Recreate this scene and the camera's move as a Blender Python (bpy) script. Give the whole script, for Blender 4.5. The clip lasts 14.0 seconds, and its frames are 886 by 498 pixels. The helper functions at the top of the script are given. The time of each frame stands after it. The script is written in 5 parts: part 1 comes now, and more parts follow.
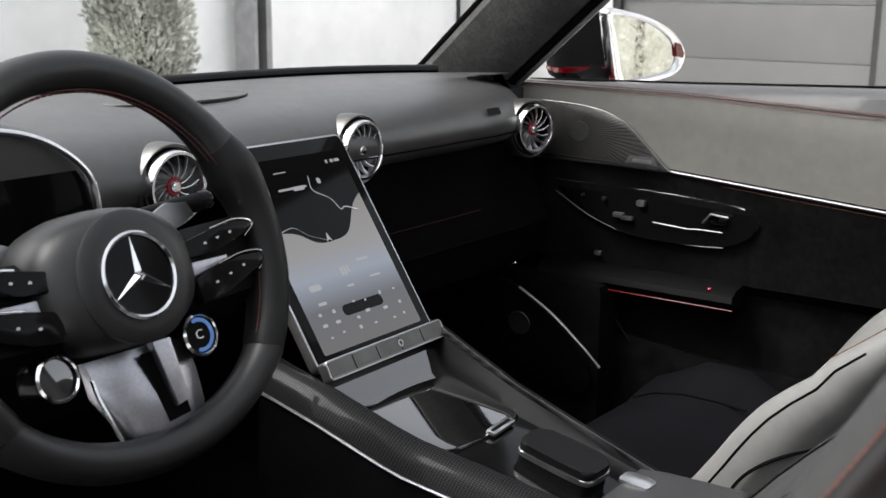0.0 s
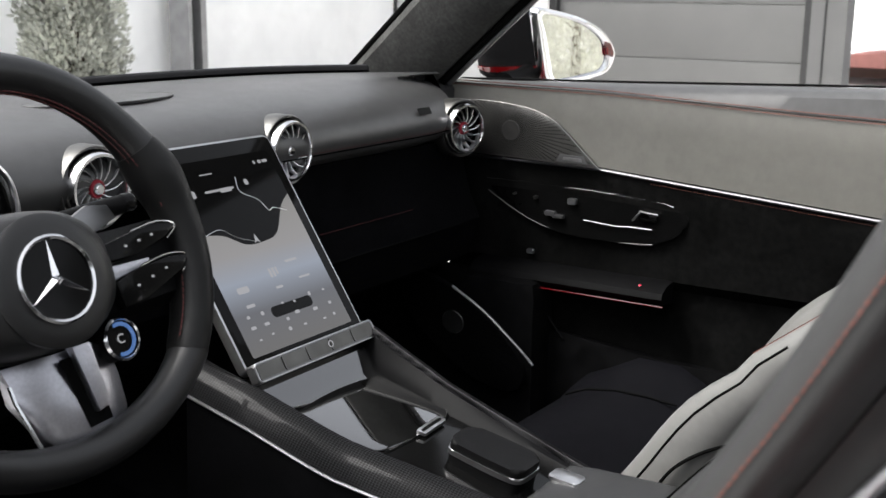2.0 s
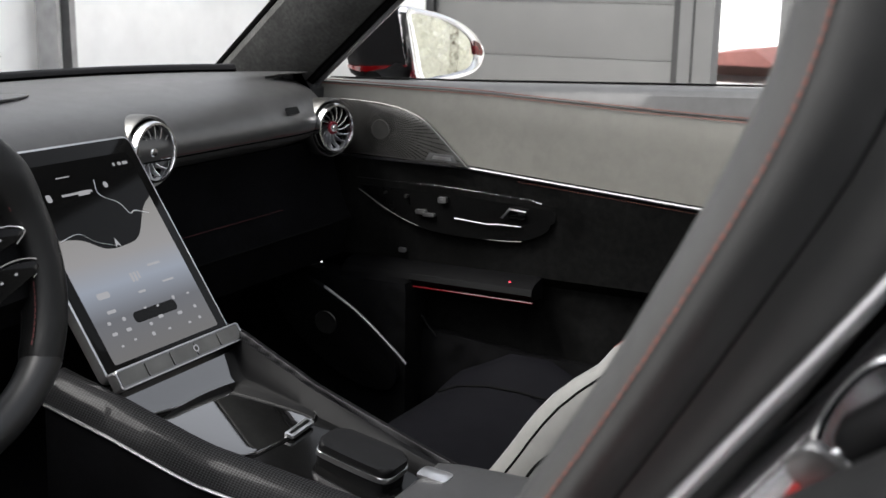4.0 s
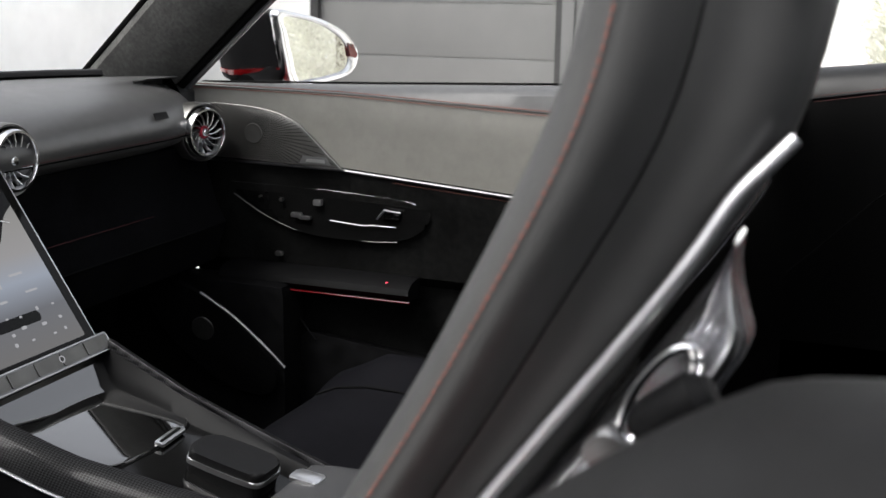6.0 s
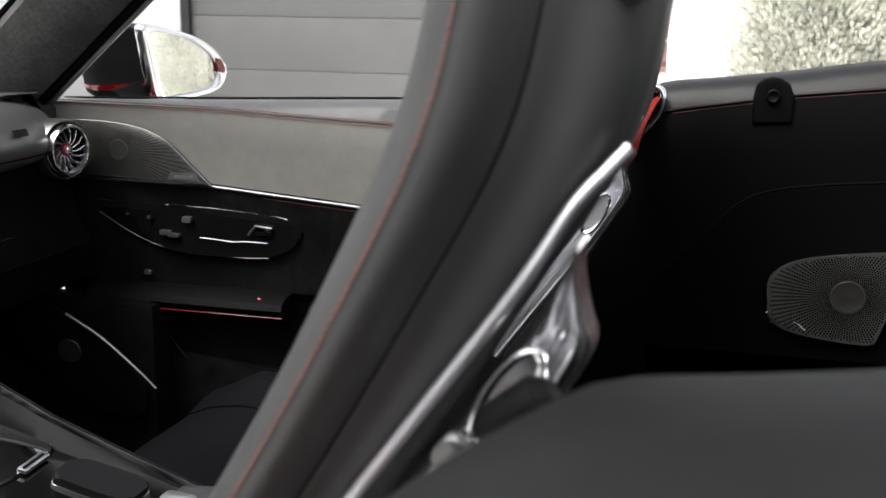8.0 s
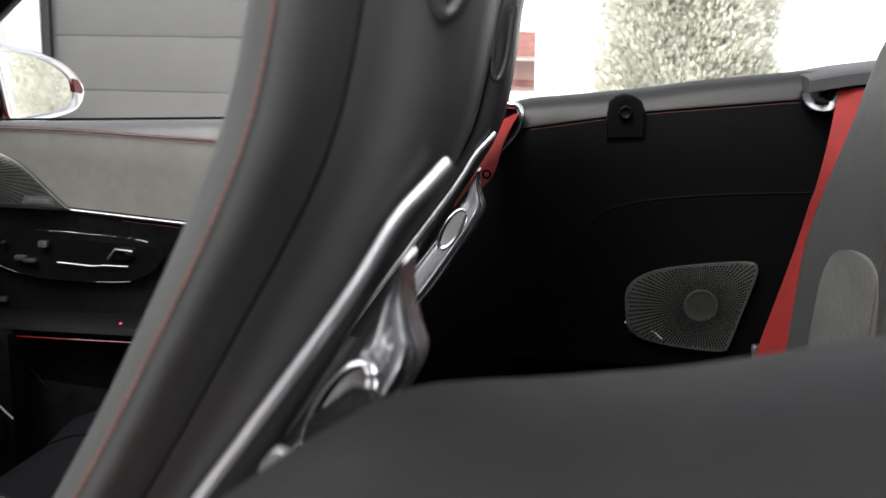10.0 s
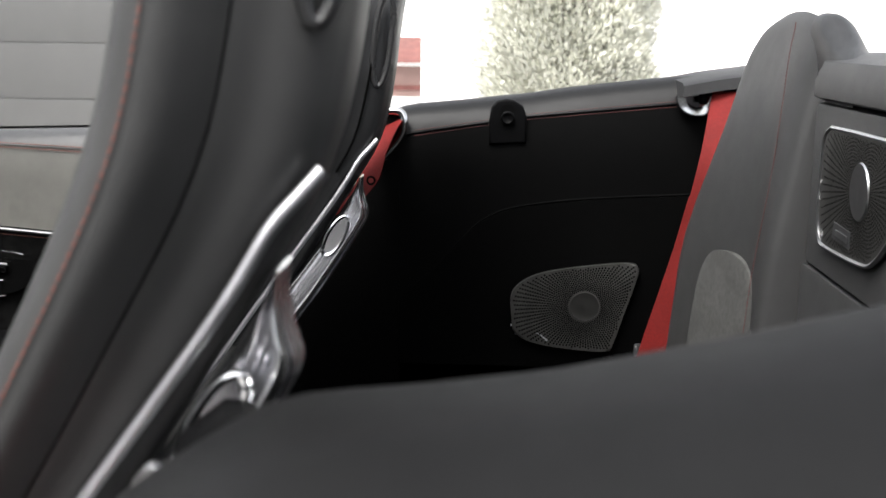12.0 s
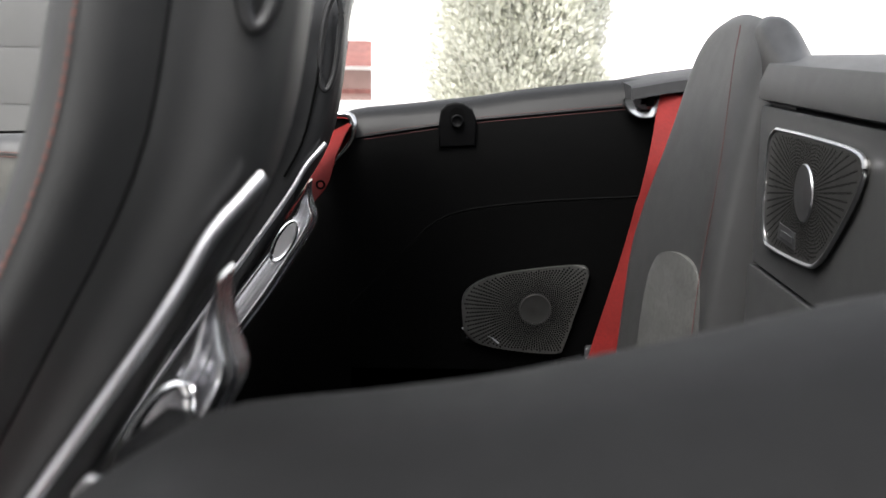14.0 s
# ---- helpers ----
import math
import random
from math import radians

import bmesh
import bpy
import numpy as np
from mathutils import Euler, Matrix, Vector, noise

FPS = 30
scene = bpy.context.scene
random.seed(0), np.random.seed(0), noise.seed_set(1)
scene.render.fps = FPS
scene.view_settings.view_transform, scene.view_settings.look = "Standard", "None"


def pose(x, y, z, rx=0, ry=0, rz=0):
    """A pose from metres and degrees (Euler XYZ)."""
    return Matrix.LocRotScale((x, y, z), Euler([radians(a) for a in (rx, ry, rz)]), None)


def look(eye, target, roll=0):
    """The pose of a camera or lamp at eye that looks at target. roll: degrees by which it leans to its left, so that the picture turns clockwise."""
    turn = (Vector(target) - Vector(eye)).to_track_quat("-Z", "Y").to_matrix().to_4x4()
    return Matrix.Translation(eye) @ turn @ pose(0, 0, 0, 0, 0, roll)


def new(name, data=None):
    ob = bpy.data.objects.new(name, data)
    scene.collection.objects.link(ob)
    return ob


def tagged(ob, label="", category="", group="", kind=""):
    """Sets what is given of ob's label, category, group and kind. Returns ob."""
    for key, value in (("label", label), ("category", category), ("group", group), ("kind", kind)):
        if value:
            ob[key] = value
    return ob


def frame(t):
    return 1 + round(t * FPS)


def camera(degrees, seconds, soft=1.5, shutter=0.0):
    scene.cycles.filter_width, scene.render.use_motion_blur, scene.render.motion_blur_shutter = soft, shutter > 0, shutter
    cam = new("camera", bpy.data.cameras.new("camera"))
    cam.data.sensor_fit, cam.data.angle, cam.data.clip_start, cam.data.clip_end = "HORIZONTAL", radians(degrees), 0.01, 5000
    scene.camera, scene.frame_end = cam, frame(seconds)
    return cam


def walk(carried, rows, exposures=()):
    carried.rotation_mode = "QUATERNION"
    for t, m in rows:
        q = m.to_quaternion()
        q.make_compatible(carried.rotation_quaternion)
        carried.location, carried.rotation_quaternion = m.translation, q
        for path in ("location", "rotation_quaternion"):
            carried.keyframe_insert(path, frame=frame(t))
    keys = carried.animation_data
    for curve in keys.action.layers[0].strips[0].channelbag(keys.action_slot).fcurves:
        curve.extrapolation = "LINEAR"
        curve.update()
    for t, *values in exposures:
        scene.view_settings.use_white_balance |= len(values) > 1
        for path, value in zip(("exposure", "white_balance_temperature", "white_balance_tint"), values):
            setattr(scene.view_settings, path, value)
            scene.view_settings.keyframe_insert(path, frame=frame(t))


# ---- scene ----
cam = camera(42.6, 14.0)
cam.data.dof.use_dof, cam.data.dof.focus_distance, cam.data.dof.aperture_fstop = True, 1.4, 14.0
PATH = [
    (0, (-1.04, -0.082, 1.097), (0.547, 1.052, 0.651), 0.6),
    (0.5, (-1.038, -0.081, 1.096), (0.555, 1.043, 0.651), 0.7),
    (1, (-1.037, -0.085, 1.097), (0.568, 1.023, 0.652), 0.7),
    (1.5, (-1.035, -0.09, 1.097), (0.586, 0.994, 0.652), 0.6),
    (2, (-1.031, -0.094, 1.097), (0.613, 0.954, 0.652), 0.6),
    (2.5, (-1.029, -0.097, 1.096), (0.641, 0.911, 0.652), 0.6),
    (3, (-1.026, -0.104, 1.098), (0.67, 0.858, 0.653), 0.7),
    (5.5, (-1.018, -0.133, 1.102), (0.786, 0.608, 0.658), 0.9),
    (6, (-1.019, -0.145, 1.104), (0.802, 0.555, 0.661), 0.7),
    (6.5, (-1.02, -0.146, 1.104), (0.819, 0.507, 0.665), 0.8),
    (7, (-1.02, -0.151, 1.103), (0.837, 0.454, 0.672), 0.8),
    (7.5, (-1.019, -0.157, 1.104), (0.853, 0.403, 0.68), 0.8),
    (8, (-1.02, -0.158, 1.104), (0.871, 0.343, 0.688), 0.8),
    (8.5, (-1.018, -0.166, 1.11), (0.886, 0.285, 0.694), 0.7),
    (9, (-1.023, -0.167, 1.105), (0.897, 0.221, 0.702), 0.8),
    (9.2, (-1.024, -0.173, 1.104), (0.901, 0.198, 0.706), 0.8),
    (11.3, (-1.024, -0.182, 1.104), (0.935, -0.028, 0.733), 0.7),
    (11.5, (-1.025, -0.183, 1.105), (0.935, -0.045, 0.733), 0.7),
    (12, (-1.024, -0.185, 1.105), (0.94, -0.086, 0.736), 0.8),
    (12.5, (-1.023, -0.186, 1.105), (0.942, -0.119, 0.739), 0.8),
    (13, (-1.022, -0.187, 1.104), (0.944, -0.146, 0.741), 0.8),
    (13.5, (-1.022, -0.188, 1.105), (0.945, -0.162, 0.742), 0.8),
    (14, (-1.021, -0.188, 1.105), (0.946, -0.172, 0.743), 0.7),
]
walk(cam, [(t, look(eye, target, roll)) for t, eye, target, roll in PATH])

# ---- world and light ----
world = bpy.data.worlds.new("overcast")
scene.world = world
world.use_nodes = True
wn = world.node_tree
sky = wn.nodes.new("ShaderNodeTexSky")
sky.sky_type, sky.sun_disc = "NISHITA", False
sky.sun_elevation, sky.sun_rotation = radians(58), radians(307)
sky.air_density, sky.dust_density = 1.0, 4.0
hsv = wn.nodes.new("ShaderNodeHueSaturation")
hsv.inputs["Saturation"].default_value = 0.22
wn.links.new(sky.outputs[0], hsv.inputs["Color"])
wn.links.new(hsv.outputs[0], wn.nodes["Background"].inputs[0])
wn.nodes["Background"].inputs[1].default_value = 0.19
sun = new("sun", bpy.data.lights.new("sun", "SUN"))
sun.data.energy, sun.data.angle, sun.data.color = 2.5, radians(28), (1.0, 0.985, 0.96)
sun.matrix_world = look((-4.0, 3.0, 8.0), (0, 0, 0))
scene.view_settings.exposure = 1.12


# ---- materials ----
def mat(name, color, rough=0.5, metal=0.0, var=0.15, scale=60.0, bump=0.0, bscale=900.0, coat=0.0, spec=0.5, kind="noise", sheen=0.0):
    """A surface with colour variation at two scales and a fine relief."""
    m = bpy.data.materials.new(name)
    m.use_nodes = True
    nt = m.node_tree
    b = nt.nodes["Principled BSDF"]
    co = nt.nodes.new("ShaderNodeTexCoord").outputs["Object"]

    def tex(kind, s, detail=3):
        n = nt.nodes.new("ShaderNodeTexVoronoi" if kind == "cell" else "ShaderNodeTexNoise")
        n.inputs["Scale"].default_value = s
        if kind != "cell":
            n.inputs["Detail"].default_value = detail
        nt.links.new(co, n.inputs["Vector"])
        return n.outputs[0]

    mix = nt.nodes.new("ShaderNodeMix")
    mix.data_type = "RGBA"
    add = nt.nodes.new("ShaderNodeMath")
    add.operation = "MULTIPLY"
    nt.links.new(tex("noise", scale), add.inputs[0])
    nt.links.new(tex("noise", scale / 9, 2), add.inputs[1])
    ramp = nt.nodes.new("ShaderNodeMapRange")
    ramp.inputs["From Min"].default_value, ramp.inputs["From Max"].default_value = 0.12, 0.4
    nt.links.new(add.outputs[0], ramp.inputs["Value"])
    nt.links.new(ramp.outputs[0], mix.inputs["Factor"])
    mix.inputs["A"].default_value = (*[c * (1 - var) for c in color], 1)
    mix.inputs["B"].default_value = (*[min(1, c * (1 + var)) for c in color], 1)
    nt.links.new(mix.outputs["Result"], b.inputs["Base Color"])
    rr = nt.nodes.new("ShaderNodeMapRange")
    rr.inputs["To Min"].default_value, rr.inputs["To Max"].default_value = rough * 0.88, min(1, rough * 1.12)
    nt.links.new(tex("noise", scale * 0.6), rr.inputs["Value"])
    nt.links.new(rr.outputs[0], b.inputs["Roughness"])
    b.inputs["Metallic"].default_value = metal
    b.inputs["Coat Weight"].default_value = coat
    b.inputs["Coat Roughness"].default_value = 0.04
    b.inputs["Specular IOR Level"].default_value = spec
    b.inputs["Sheen Weight"].default_value = sheen
    if bump:
        bp = nt.nodes.new("ShaderNodeBump")
        bp.inputs["Strength"].default_value, bp.inputs["Distance"].default_value = bump, 0.0006
        nt.links.new(tex(kind, bscale), bp.inputs["Height"])
        nt.links.new(bp.outputs[0], b.inputs["Normal"])
    return m


def weave(name):
    """Carbon fibre: crossed tows under clear lacquer."""
    m = mat(name, (0.012, 0.012, 0.013), 0.3, 0.0, coat=0.05, spec=0.02)
    nt = m.node_tree
    b = nt.nodes["Principled BSDF"]
    co = nt.nodes.new("ShaderNodeTexCoord").outputs["Object"]
    sp = nt.nodes.new("ShaderNodeSeparateXYZ")
    nt.links.new(co, sp.inputs[0])
    ax = nt.nodes.new("ShaderNodeMath")
    ax.operation = "ABSOLUTE"
    nt.links.new(sp.outputs[0], ax.inputs[0])
    run = nt.nodes.new("ShaderNodeMath")
    run.operation = "SUBTRACT"
    nt.links.new(sp.outputs[2], run.inputs[0])
    nt.links.new(ax.outputs[0], run.inputs[1])
    flat = nt.nodes.new("ShaderNodeCombineXYZ")
    nt.links.new(sp.outputs[1], flat.inputs[0])
    nt.links.new(run.outputs[0], flat.inputs[1])
    rot = nt.nodes.new("ShaderNodeMapping")
    rot.inputs["Rotation"].default_value = (0, 0, radians(38))
    rot.inputs["Location"].default_value = (0, 0, 0.0011)
    co = flat.outputs[0]
    nt.links.new(co, rot.inputs["Vector"])
    ch = nt.nodes.new("ShaderNodeTexChecker")
    ch.inputs["Scale"].default_value = 400
    ch.inputs["Color1"].default_value, ch.inputs["Color2"].default_value = (0.0008, 0.0008, 0.001, 1), (0.015, 0.015, 0.0158, 1)
    nt.links.new(rot.outputs[0], ch.inputs["Vector"])
    nt.links.new(ch.outputs[0], b.inputs["Base Color"])
    return m


def glow(name, color, strength):
    m = bpy.data.materials.new(name)
    m.use_nodes = True
    b = m.node_tree.nodes["Principled BSDF"]
    b.inputs["Base Color"].default_value = (0.01, 0.01, 0.01, 1)
    b.inputs["Roughness"].default_value = 0.15
    b.inputs["Emission Color"].default_value = (*color, 1)
    b.inputs["Emission Strength"].default_value = strength
    return m


LEATHER = mat("black_leather", (0.016, 0.016, 0.0165), 0.42, bump=0.25, kind="cell", bscale=1100, spec=0.45)
BLACKL = mat("deep_black_leather", (0.0035, 0.0035, 0.0037), 0.5, bump=0.25, kind="cell", bscale=1100, spec=0.1)
SOFT = mat("soft_leather", (0.020, 0.020, 0.0205), 0.5, bump=0.2, kind="cell", bscale=1000, spec=0.4)
# Black leather raised in tone to hold the sky's sheen on the dash.
DASHL = mat("skylit_dash_leather", (0.036, 0.036, 0.0362), 0.4, bump=0.18, kind="cell", bscale=1300, spec=0.55)
SILL = mat("sill_leather", (0.06, 0.06, 0.06), 0.5, bump=0.15, kind="cell", bscale=1300)
SEATB = mat("driver_seat_leather", (0.0285, 0.0285, 0.0282), 0.48, var=0.08, bump=0.05, kind="cell", bscale=2200)
REARL = mat("rear_seat_leather", (0.028, 0.028, 0.028), 0.5, var=0.1, bump=0.12, kind="cell", bscale=1600)
DOORSUEDE = mat("door_suede", (0.0045, 0.0045, 0.0044), 0.95, var=0.5, scale=90, bump=0.4, bscale=2500, spec=0.02)
TRIM = mat("smooth_trim_leather", (0.0034, 0.0034, 0.0034), 0.55, var=0.25, scale=90, bump=0.15, kind="cell", bscale=1500, spec=0.17)
# Lit roll and shaded panel tones of one black leather; daylight falloff is painted.
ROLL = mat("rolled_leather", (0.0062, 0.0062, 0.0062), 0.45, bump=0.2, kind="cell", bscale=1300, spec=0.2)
PANELL = mat("shaded_panel_leather", (0.0018, 0.0018, 0.0018), 0.5, bump=0.2, kind="cell", bscale=1300, spec=0.03)
GREY = mat("grey_leather", (0.125, 0.122, 0.110), 0.55, var=0.08, bump=0.3, kind="cell", bscale=900, spec=0.3)
SEATL = mat("seat_leather", (0.135, 0.134, 0.128), 0.42, var=0.08, bump=0.25, kind="cell", bscale=900)
# Suede base pushed near black so its colour carries the footwell's shade.
SUEDE = mat("shaded_dark_suede", (0.0026, 0.0026, 0.0030), 0.95, var=0.4, scale=120, bump=0.4, bscale=2500, spec=0.03)
PILSUEDE = mat("pillar_suede", (0.055, 0.055, 0.053), 0.95, var=0.3, scale=160, bump=0.4, bscale=2500, spec=0.1)
INSERT = mat("grey_suede", (0.042, 0.042, 0.039), 0.95, var=0.35, scale=150, bump=0.4, bscale=2500)
PLASTIC = mat("black_plastic", (0.0026, 0.0026, 0.0028), 0.5, spec=0.06, bump=0.2, bscale=1800)
PIANO = mat("piano_black", (0.003, 0.003, 0.003), 0.04, coat=1.0, var=0.05)
PIANO.node_tree.nodes["Principled BSDF"].inputs["Coat IOR"].default_value = 2.0
# Wheel leather's lighter copy: sky light on the airbag dome put into its colour.
AIRBAG = mat("skylit_airbag_leather", (0.0105, 0.0105, 0.0107), 0.40, var=0.12, bump=0.15, kind="cell", bscale=1300, spec=0.5)
PAD = mat("touch_pad_black", (0.003, 0.003, 0.003), 0.12, var=0.05, spec=0.1)
WHEELL = mat("wheel_leather", (0.0055, 0.0055, 0.0057), 0.42, var=0.1, bump=0.12, kind="cell", bscale=1500, spec=0.45)
GLASSY = mat("display_glass", (0.003, 0.003, 0.003), 0.08, var=0.05, spec=0.1)
SPOKE = mat("brushed_spoke", (0.42, 0.42, 0.45), 0.33, 1.0, var=0.1, scale=300)
CHROME = mat("chrome", (0.64, 0.64, 0.65), 0.14, 1.0, var=0.04)
GUIDE = mat("belt_guide_metal", (0.82, 0.82, 0.84), 0.24, 1.0, var=0.04)
STRIP = mat("satin_strip", (0.50, 0.50, 0.52), 0.46, 1.0, var=0.04)
BRIGHT = mat("bright_trim", (0.55, 0.55, 0.56), 0.3, 1.0, var=0.04)
GRILLEDOOR = mat("door_grille", (0.13, 0.128, 0.122), 0.42, 0.9, var=0.2, scale=40)
SATIN = mat("satin_aluminium", (0.6, 0.6, 0.61), 0.3, 1.0, var=0.06, scale=200)
GRILLE = mat("grille_metal", (0.08, 0.079, 0.076), 0.4, 0.9, var=0.08)
HOLE = mat("hole_black", (0.002, 0.002, 0.002), 0.9, var=0.05, spec=0.05)
CARBON = weave("carbon_fibre")
REDBELT = mat("red_webbing", (0.125, 0.006, 0.005), 0.7, var=0.15, scale=300, bump=0.5, bscale=2600, spec=0.2)
REDTHREAD = mat("red_thread", (0.065, 0.010, 0.009), 0.8)
ORANGE = mat("orange_thread", (0.15, 0.05, 0.036), 0.8)
REDPAINT = mat("red_paint", (0.10, 0.002, 0.003), 0.2, coat=1.0, var=0.05)
REDANO = mat("red_anodised", (0.28, 0.02, 0.035), 0.3, 0.6)
CARPET = mat("black_carpet", (0.003, 0.003, 0.0032), 1.0, spec=0.02, var=0.5, scale=400, bump=0.8, bscale=1500)
MIRROR = mat("mirror_silver", (0.86, 0.87, 0.87), 0.015, 1.0, var=0.01)
PLASTER = mat("white_plaster", (0.9, 0.9, 0.89), 0.9, var=0.05, scale=4, bump=0.3, bscale=60)
PALE = mat("pale_cladding", (0.5, 0.5, 0.49), 0.7, var=0.05, scale=3)
DOORGREY = mat("garage_grey", (0.088, 0.088, 0.086), 0.6, var=0.08, scale=2.5, bump=0.15, bscale=80)
JAMB = mat("jamb_grey", (0.095, 0.095, 0.094), 0.6, var=0.08, scale=3)
DARKSTEEL = mat("dark_steel", (0.03, 0.03, 0.03), 0.5, 0.3)
STEEL = mat("galvanised_steel", (0.35, 0.35, 0.35), 0.45, 0.6, var=0.2, scale=8)
PAVING = mat("pale_paving", (0.48, 0.47, 0.46), 0.85, var=0.2, scale=5, bump=0.4, bscale=90)
TILE = mat("red_roof_tile", (0.17, 0.065, 0.055), 0.8, var=0.25, scale=6)
BRICKY = mat("pinkish_render", (0.26, 0.17, 0.15), 0.85, var=0.15, scale=3)
BARK = mat("bark", (0.1, 0.075, 0.055), 0.95, var=0.3, scale=30)
LEAFA = mat("thuja_leaf", (0.47, 0.48, 0.42), 0.95, spec=0.05, var=0.45, scale=25)
LEAFB = mat("pale_thuja_leaf", (0.64, 0.64, 0.56), 0.95, spec=0.05, var=0.25, scale=25)
LIT = glow("dial_light", (0.2, 0.42, 1.0), 0.17)
WHITEICON = glow("icon_white", (0.95, 0.95, 1.0), 0.16)
REDLED = glow("red_light", (1.0, 0.03, 0.08), 0.7)
REDLINE = glow("red_light_strip", (0.9, 0.015, 0.04), 0.05)
DIM = mat("dim_satin_trim", (0.26, 0.26, 0.265), 0.4, 1.0, var=0.1)
# Cushion leather darkened to stand for the shade it lies in.
CUSHION = mat("shaded_cushion_leather", (0.0022, 0.0022, 0.0030), 0.6, bump=0.25, kind="cell", bscale=1100, spec=0.06)


# ---- building helpers ----
def finish(name, bm, material, smooth=40):
    me = bpy.data.meshes.new(name)
    bmesh.ops.recalc_face_normals(bm, faces=bm.faces)
    bm.to_mesh(me)
    bm.free()
    me.materials.append(material)
    me.polygons.foreach_set("use_smooth", [True] * len(me.polygons))
    for p in me.polygons:
        p.use_smooth = len(p.vertices) < 5
    me.set_sharp_from_angle(angle=radians(smooth))
    return me


BASE = {}


def thing(name, label, category, at=(0, 0, 0), turn=None, group="", kind=""):
    """An Empty at the thing's base; turn: its own axes."""
    ob = new(name)
    ob.empty_display_size = 0.05
    m = Matrix.Translation(at) @ (turn.to_4x4() if turn else Matrix.Identity(4))
    ob.matrix_world = m
    BASE[ob.name] = m
    return tagged(ob, label, category, group, kind)


def part(name, bm, material, parent, label="", local=False, smooth=40, kind=""):
    """One mesh under a thing or a part; its points are in the world, or (local) in the thing's axes."""
    me = finish(name, bm, material, smooth)
    base = BASE[parent.name]
    if not local:
        me.transform(base.inverted())
    ob = new(name, me)
    ob.parent = parent
    BASE[ob.name] = base
    return tagged(ob, label, kind=kind)


def catmull(pts, n=8, closed=False):
    """A smooth line through points, of any dimension."""
    p = [np.array(q, float) for q in pts]
    out, k = [], len(p)
    for i in range(k if closed else k - 1):
        a = p[(i - 1) % k] if closed or i else 2 * p[0] - p[1]
        b, c = p[i], p[(i + 1) % k]
        d = p[(i + 2) % k] if closed or i + 2 < k else 2 * p[-1] - p[-2]
        for j in range(n):
            t = j / n
            out.append(0.5 * (2 * b + (c - a) * t + (2 * a - 5 * b + 4 * c - d) * t * t + (3 * b - a - 3 * c + d) * t ** 3))
    if not closed:
        out.append(p[-1])
    return out


def loft(rings, closed=True, caps=True):
    bm = bmesh.new()
    vs = [[bm.verts.new(tuple(map(float, p))) for p in r] for r in rings]
    n = len(rings[0])
    for a, b in zip(vs, vs[1:]):
        for i in range(n if closed else n - 1):
            bm.faces.new((a[i], a[(i + 1) % n], b[(i + 1) % n], b[i]))
    if caps and closed:
        bm.faces.new(vs[0])
        bm.faces.new(list(reversed(vs[-1])))
    return bm


def tube(path, radius, n=8, flat=1.0, up=(0, 0, 1)):
    """A tube along points; radius: a number or one for each point; flat: squash across up."""
    p = [Vector(tuple(map(float, q))) for q in path]
    rings = []
    for i, q in enumerate(p):
        d = (p[min(i + 1, len(p) - 1)] - p[max(i - 1, 0)]).normalized()
        s = d.cross(Vector(up))
        s = s.normalized() if s.length > 1e-5 else d.orthogonal().normalized()
        w = s.cross(d).normalized()
        r = radius[i] if hasattr(radius, "__len__") else radius
        rings.append([q + s * (r * flat * math.cos(2 * math.pi * j / n)) + w * (r * math.sin(2 * math.pi * j / n)) for j in range(n)])
    return loft(rings)


def ribbon(path, side, width, thick=0.0015):
    """A band along points; side: its width's direction, width: a number or one a point."""
    rings = []
    p = [Vector(tuple(map(float, q))) for q in path]
    s = Vector(side).normalized()
    for i, q in enumerate(p):
        d = (p[min(i + 1, len(p) - 1)] - p[max(i - 1, 0)]).normalized()
        nrm = d.cross(s).normalized() * thick / 2
        w = (width[i] if hasattr(width, "__len__") else width) / 2
        rings.append([q - s * w - nrm, q + s * w - nrm, q + s * w + nrm, q - s * w + nrm])
    return loft(rings)


def prism(outline, depth, place, bevel=0.0, segments=2):
    """A flat outline (a, b) raised by depth; place: maps (a, b, c) into the world."""
    bm = bmesh.new()
    lo = [bm.verts.new((float(a), float(b), 0)) for a, b in outline]
    hi = [bm.verts.new((float(a), float(b), float(depth))) for a, b in outline]
    n = len(lo)
    bm.faces.new(list(reversed(lo)))
    top = bm.faces.new(hi)
    for i in range(n):
        bm.faces.new((lo[i], lo[(i + 1) % n], hi[(i + 1) % n], hi[i]))
    if bevel:
        bmesh.ops.bevel(bm, geom=list(top.edges), offset=bevel, segments=segments, profile=0.6, affect="EDGES", clamp_overlap=True)
    bm.transform(place)
    return bm


def axes(at, a, b):
    """The place of a flat outline: its two directions, and c = a x b."""
    a, b = Vector(a).normalized(), Vector(b)
    c = a.cross(b).normalized()
    b = c.cross(a)
    return Matrix.Translation(at) @ Matrix((a, b, c)).transposed().to_4x4()


def lathe(profile, place, n=40):
    """(radius, height) turned round the place's c axis."""
    rings = [[(r * math.cos(2 * math.pi * j / n), r * math.sin(2 * math.pi * j / n), h) for j in range(n)] for r, h in profile]
    bm = loft(rings, caps=False)
    if profile[-1][0] < 1e-4 or profile[0][0] < 1e-4:
        bmesh.ops.remove_doubles(bm, verts=bm.verts, dist=1e-5)
    bm.transform(place)
    return bm


def rounded(w, h, r, n=5):
    """A rounded rectangle's outline round (0, 0)."""
    out = []
    for cx, cy, a0 in ((w / 2 - r, h / 2 - r, 0), (r - w / 2, h / 2 - r, 90), (r - w / 2, r - h / 2, 180), (w / 2 - r, r - h / 2, 270)):
        out += [(cx + r * math.cos(radians(a0 + 90 * k / n)), cy + r * math.sin(radians(a0 + 90 * k / n))) for k in range(n + 1)]
    return out


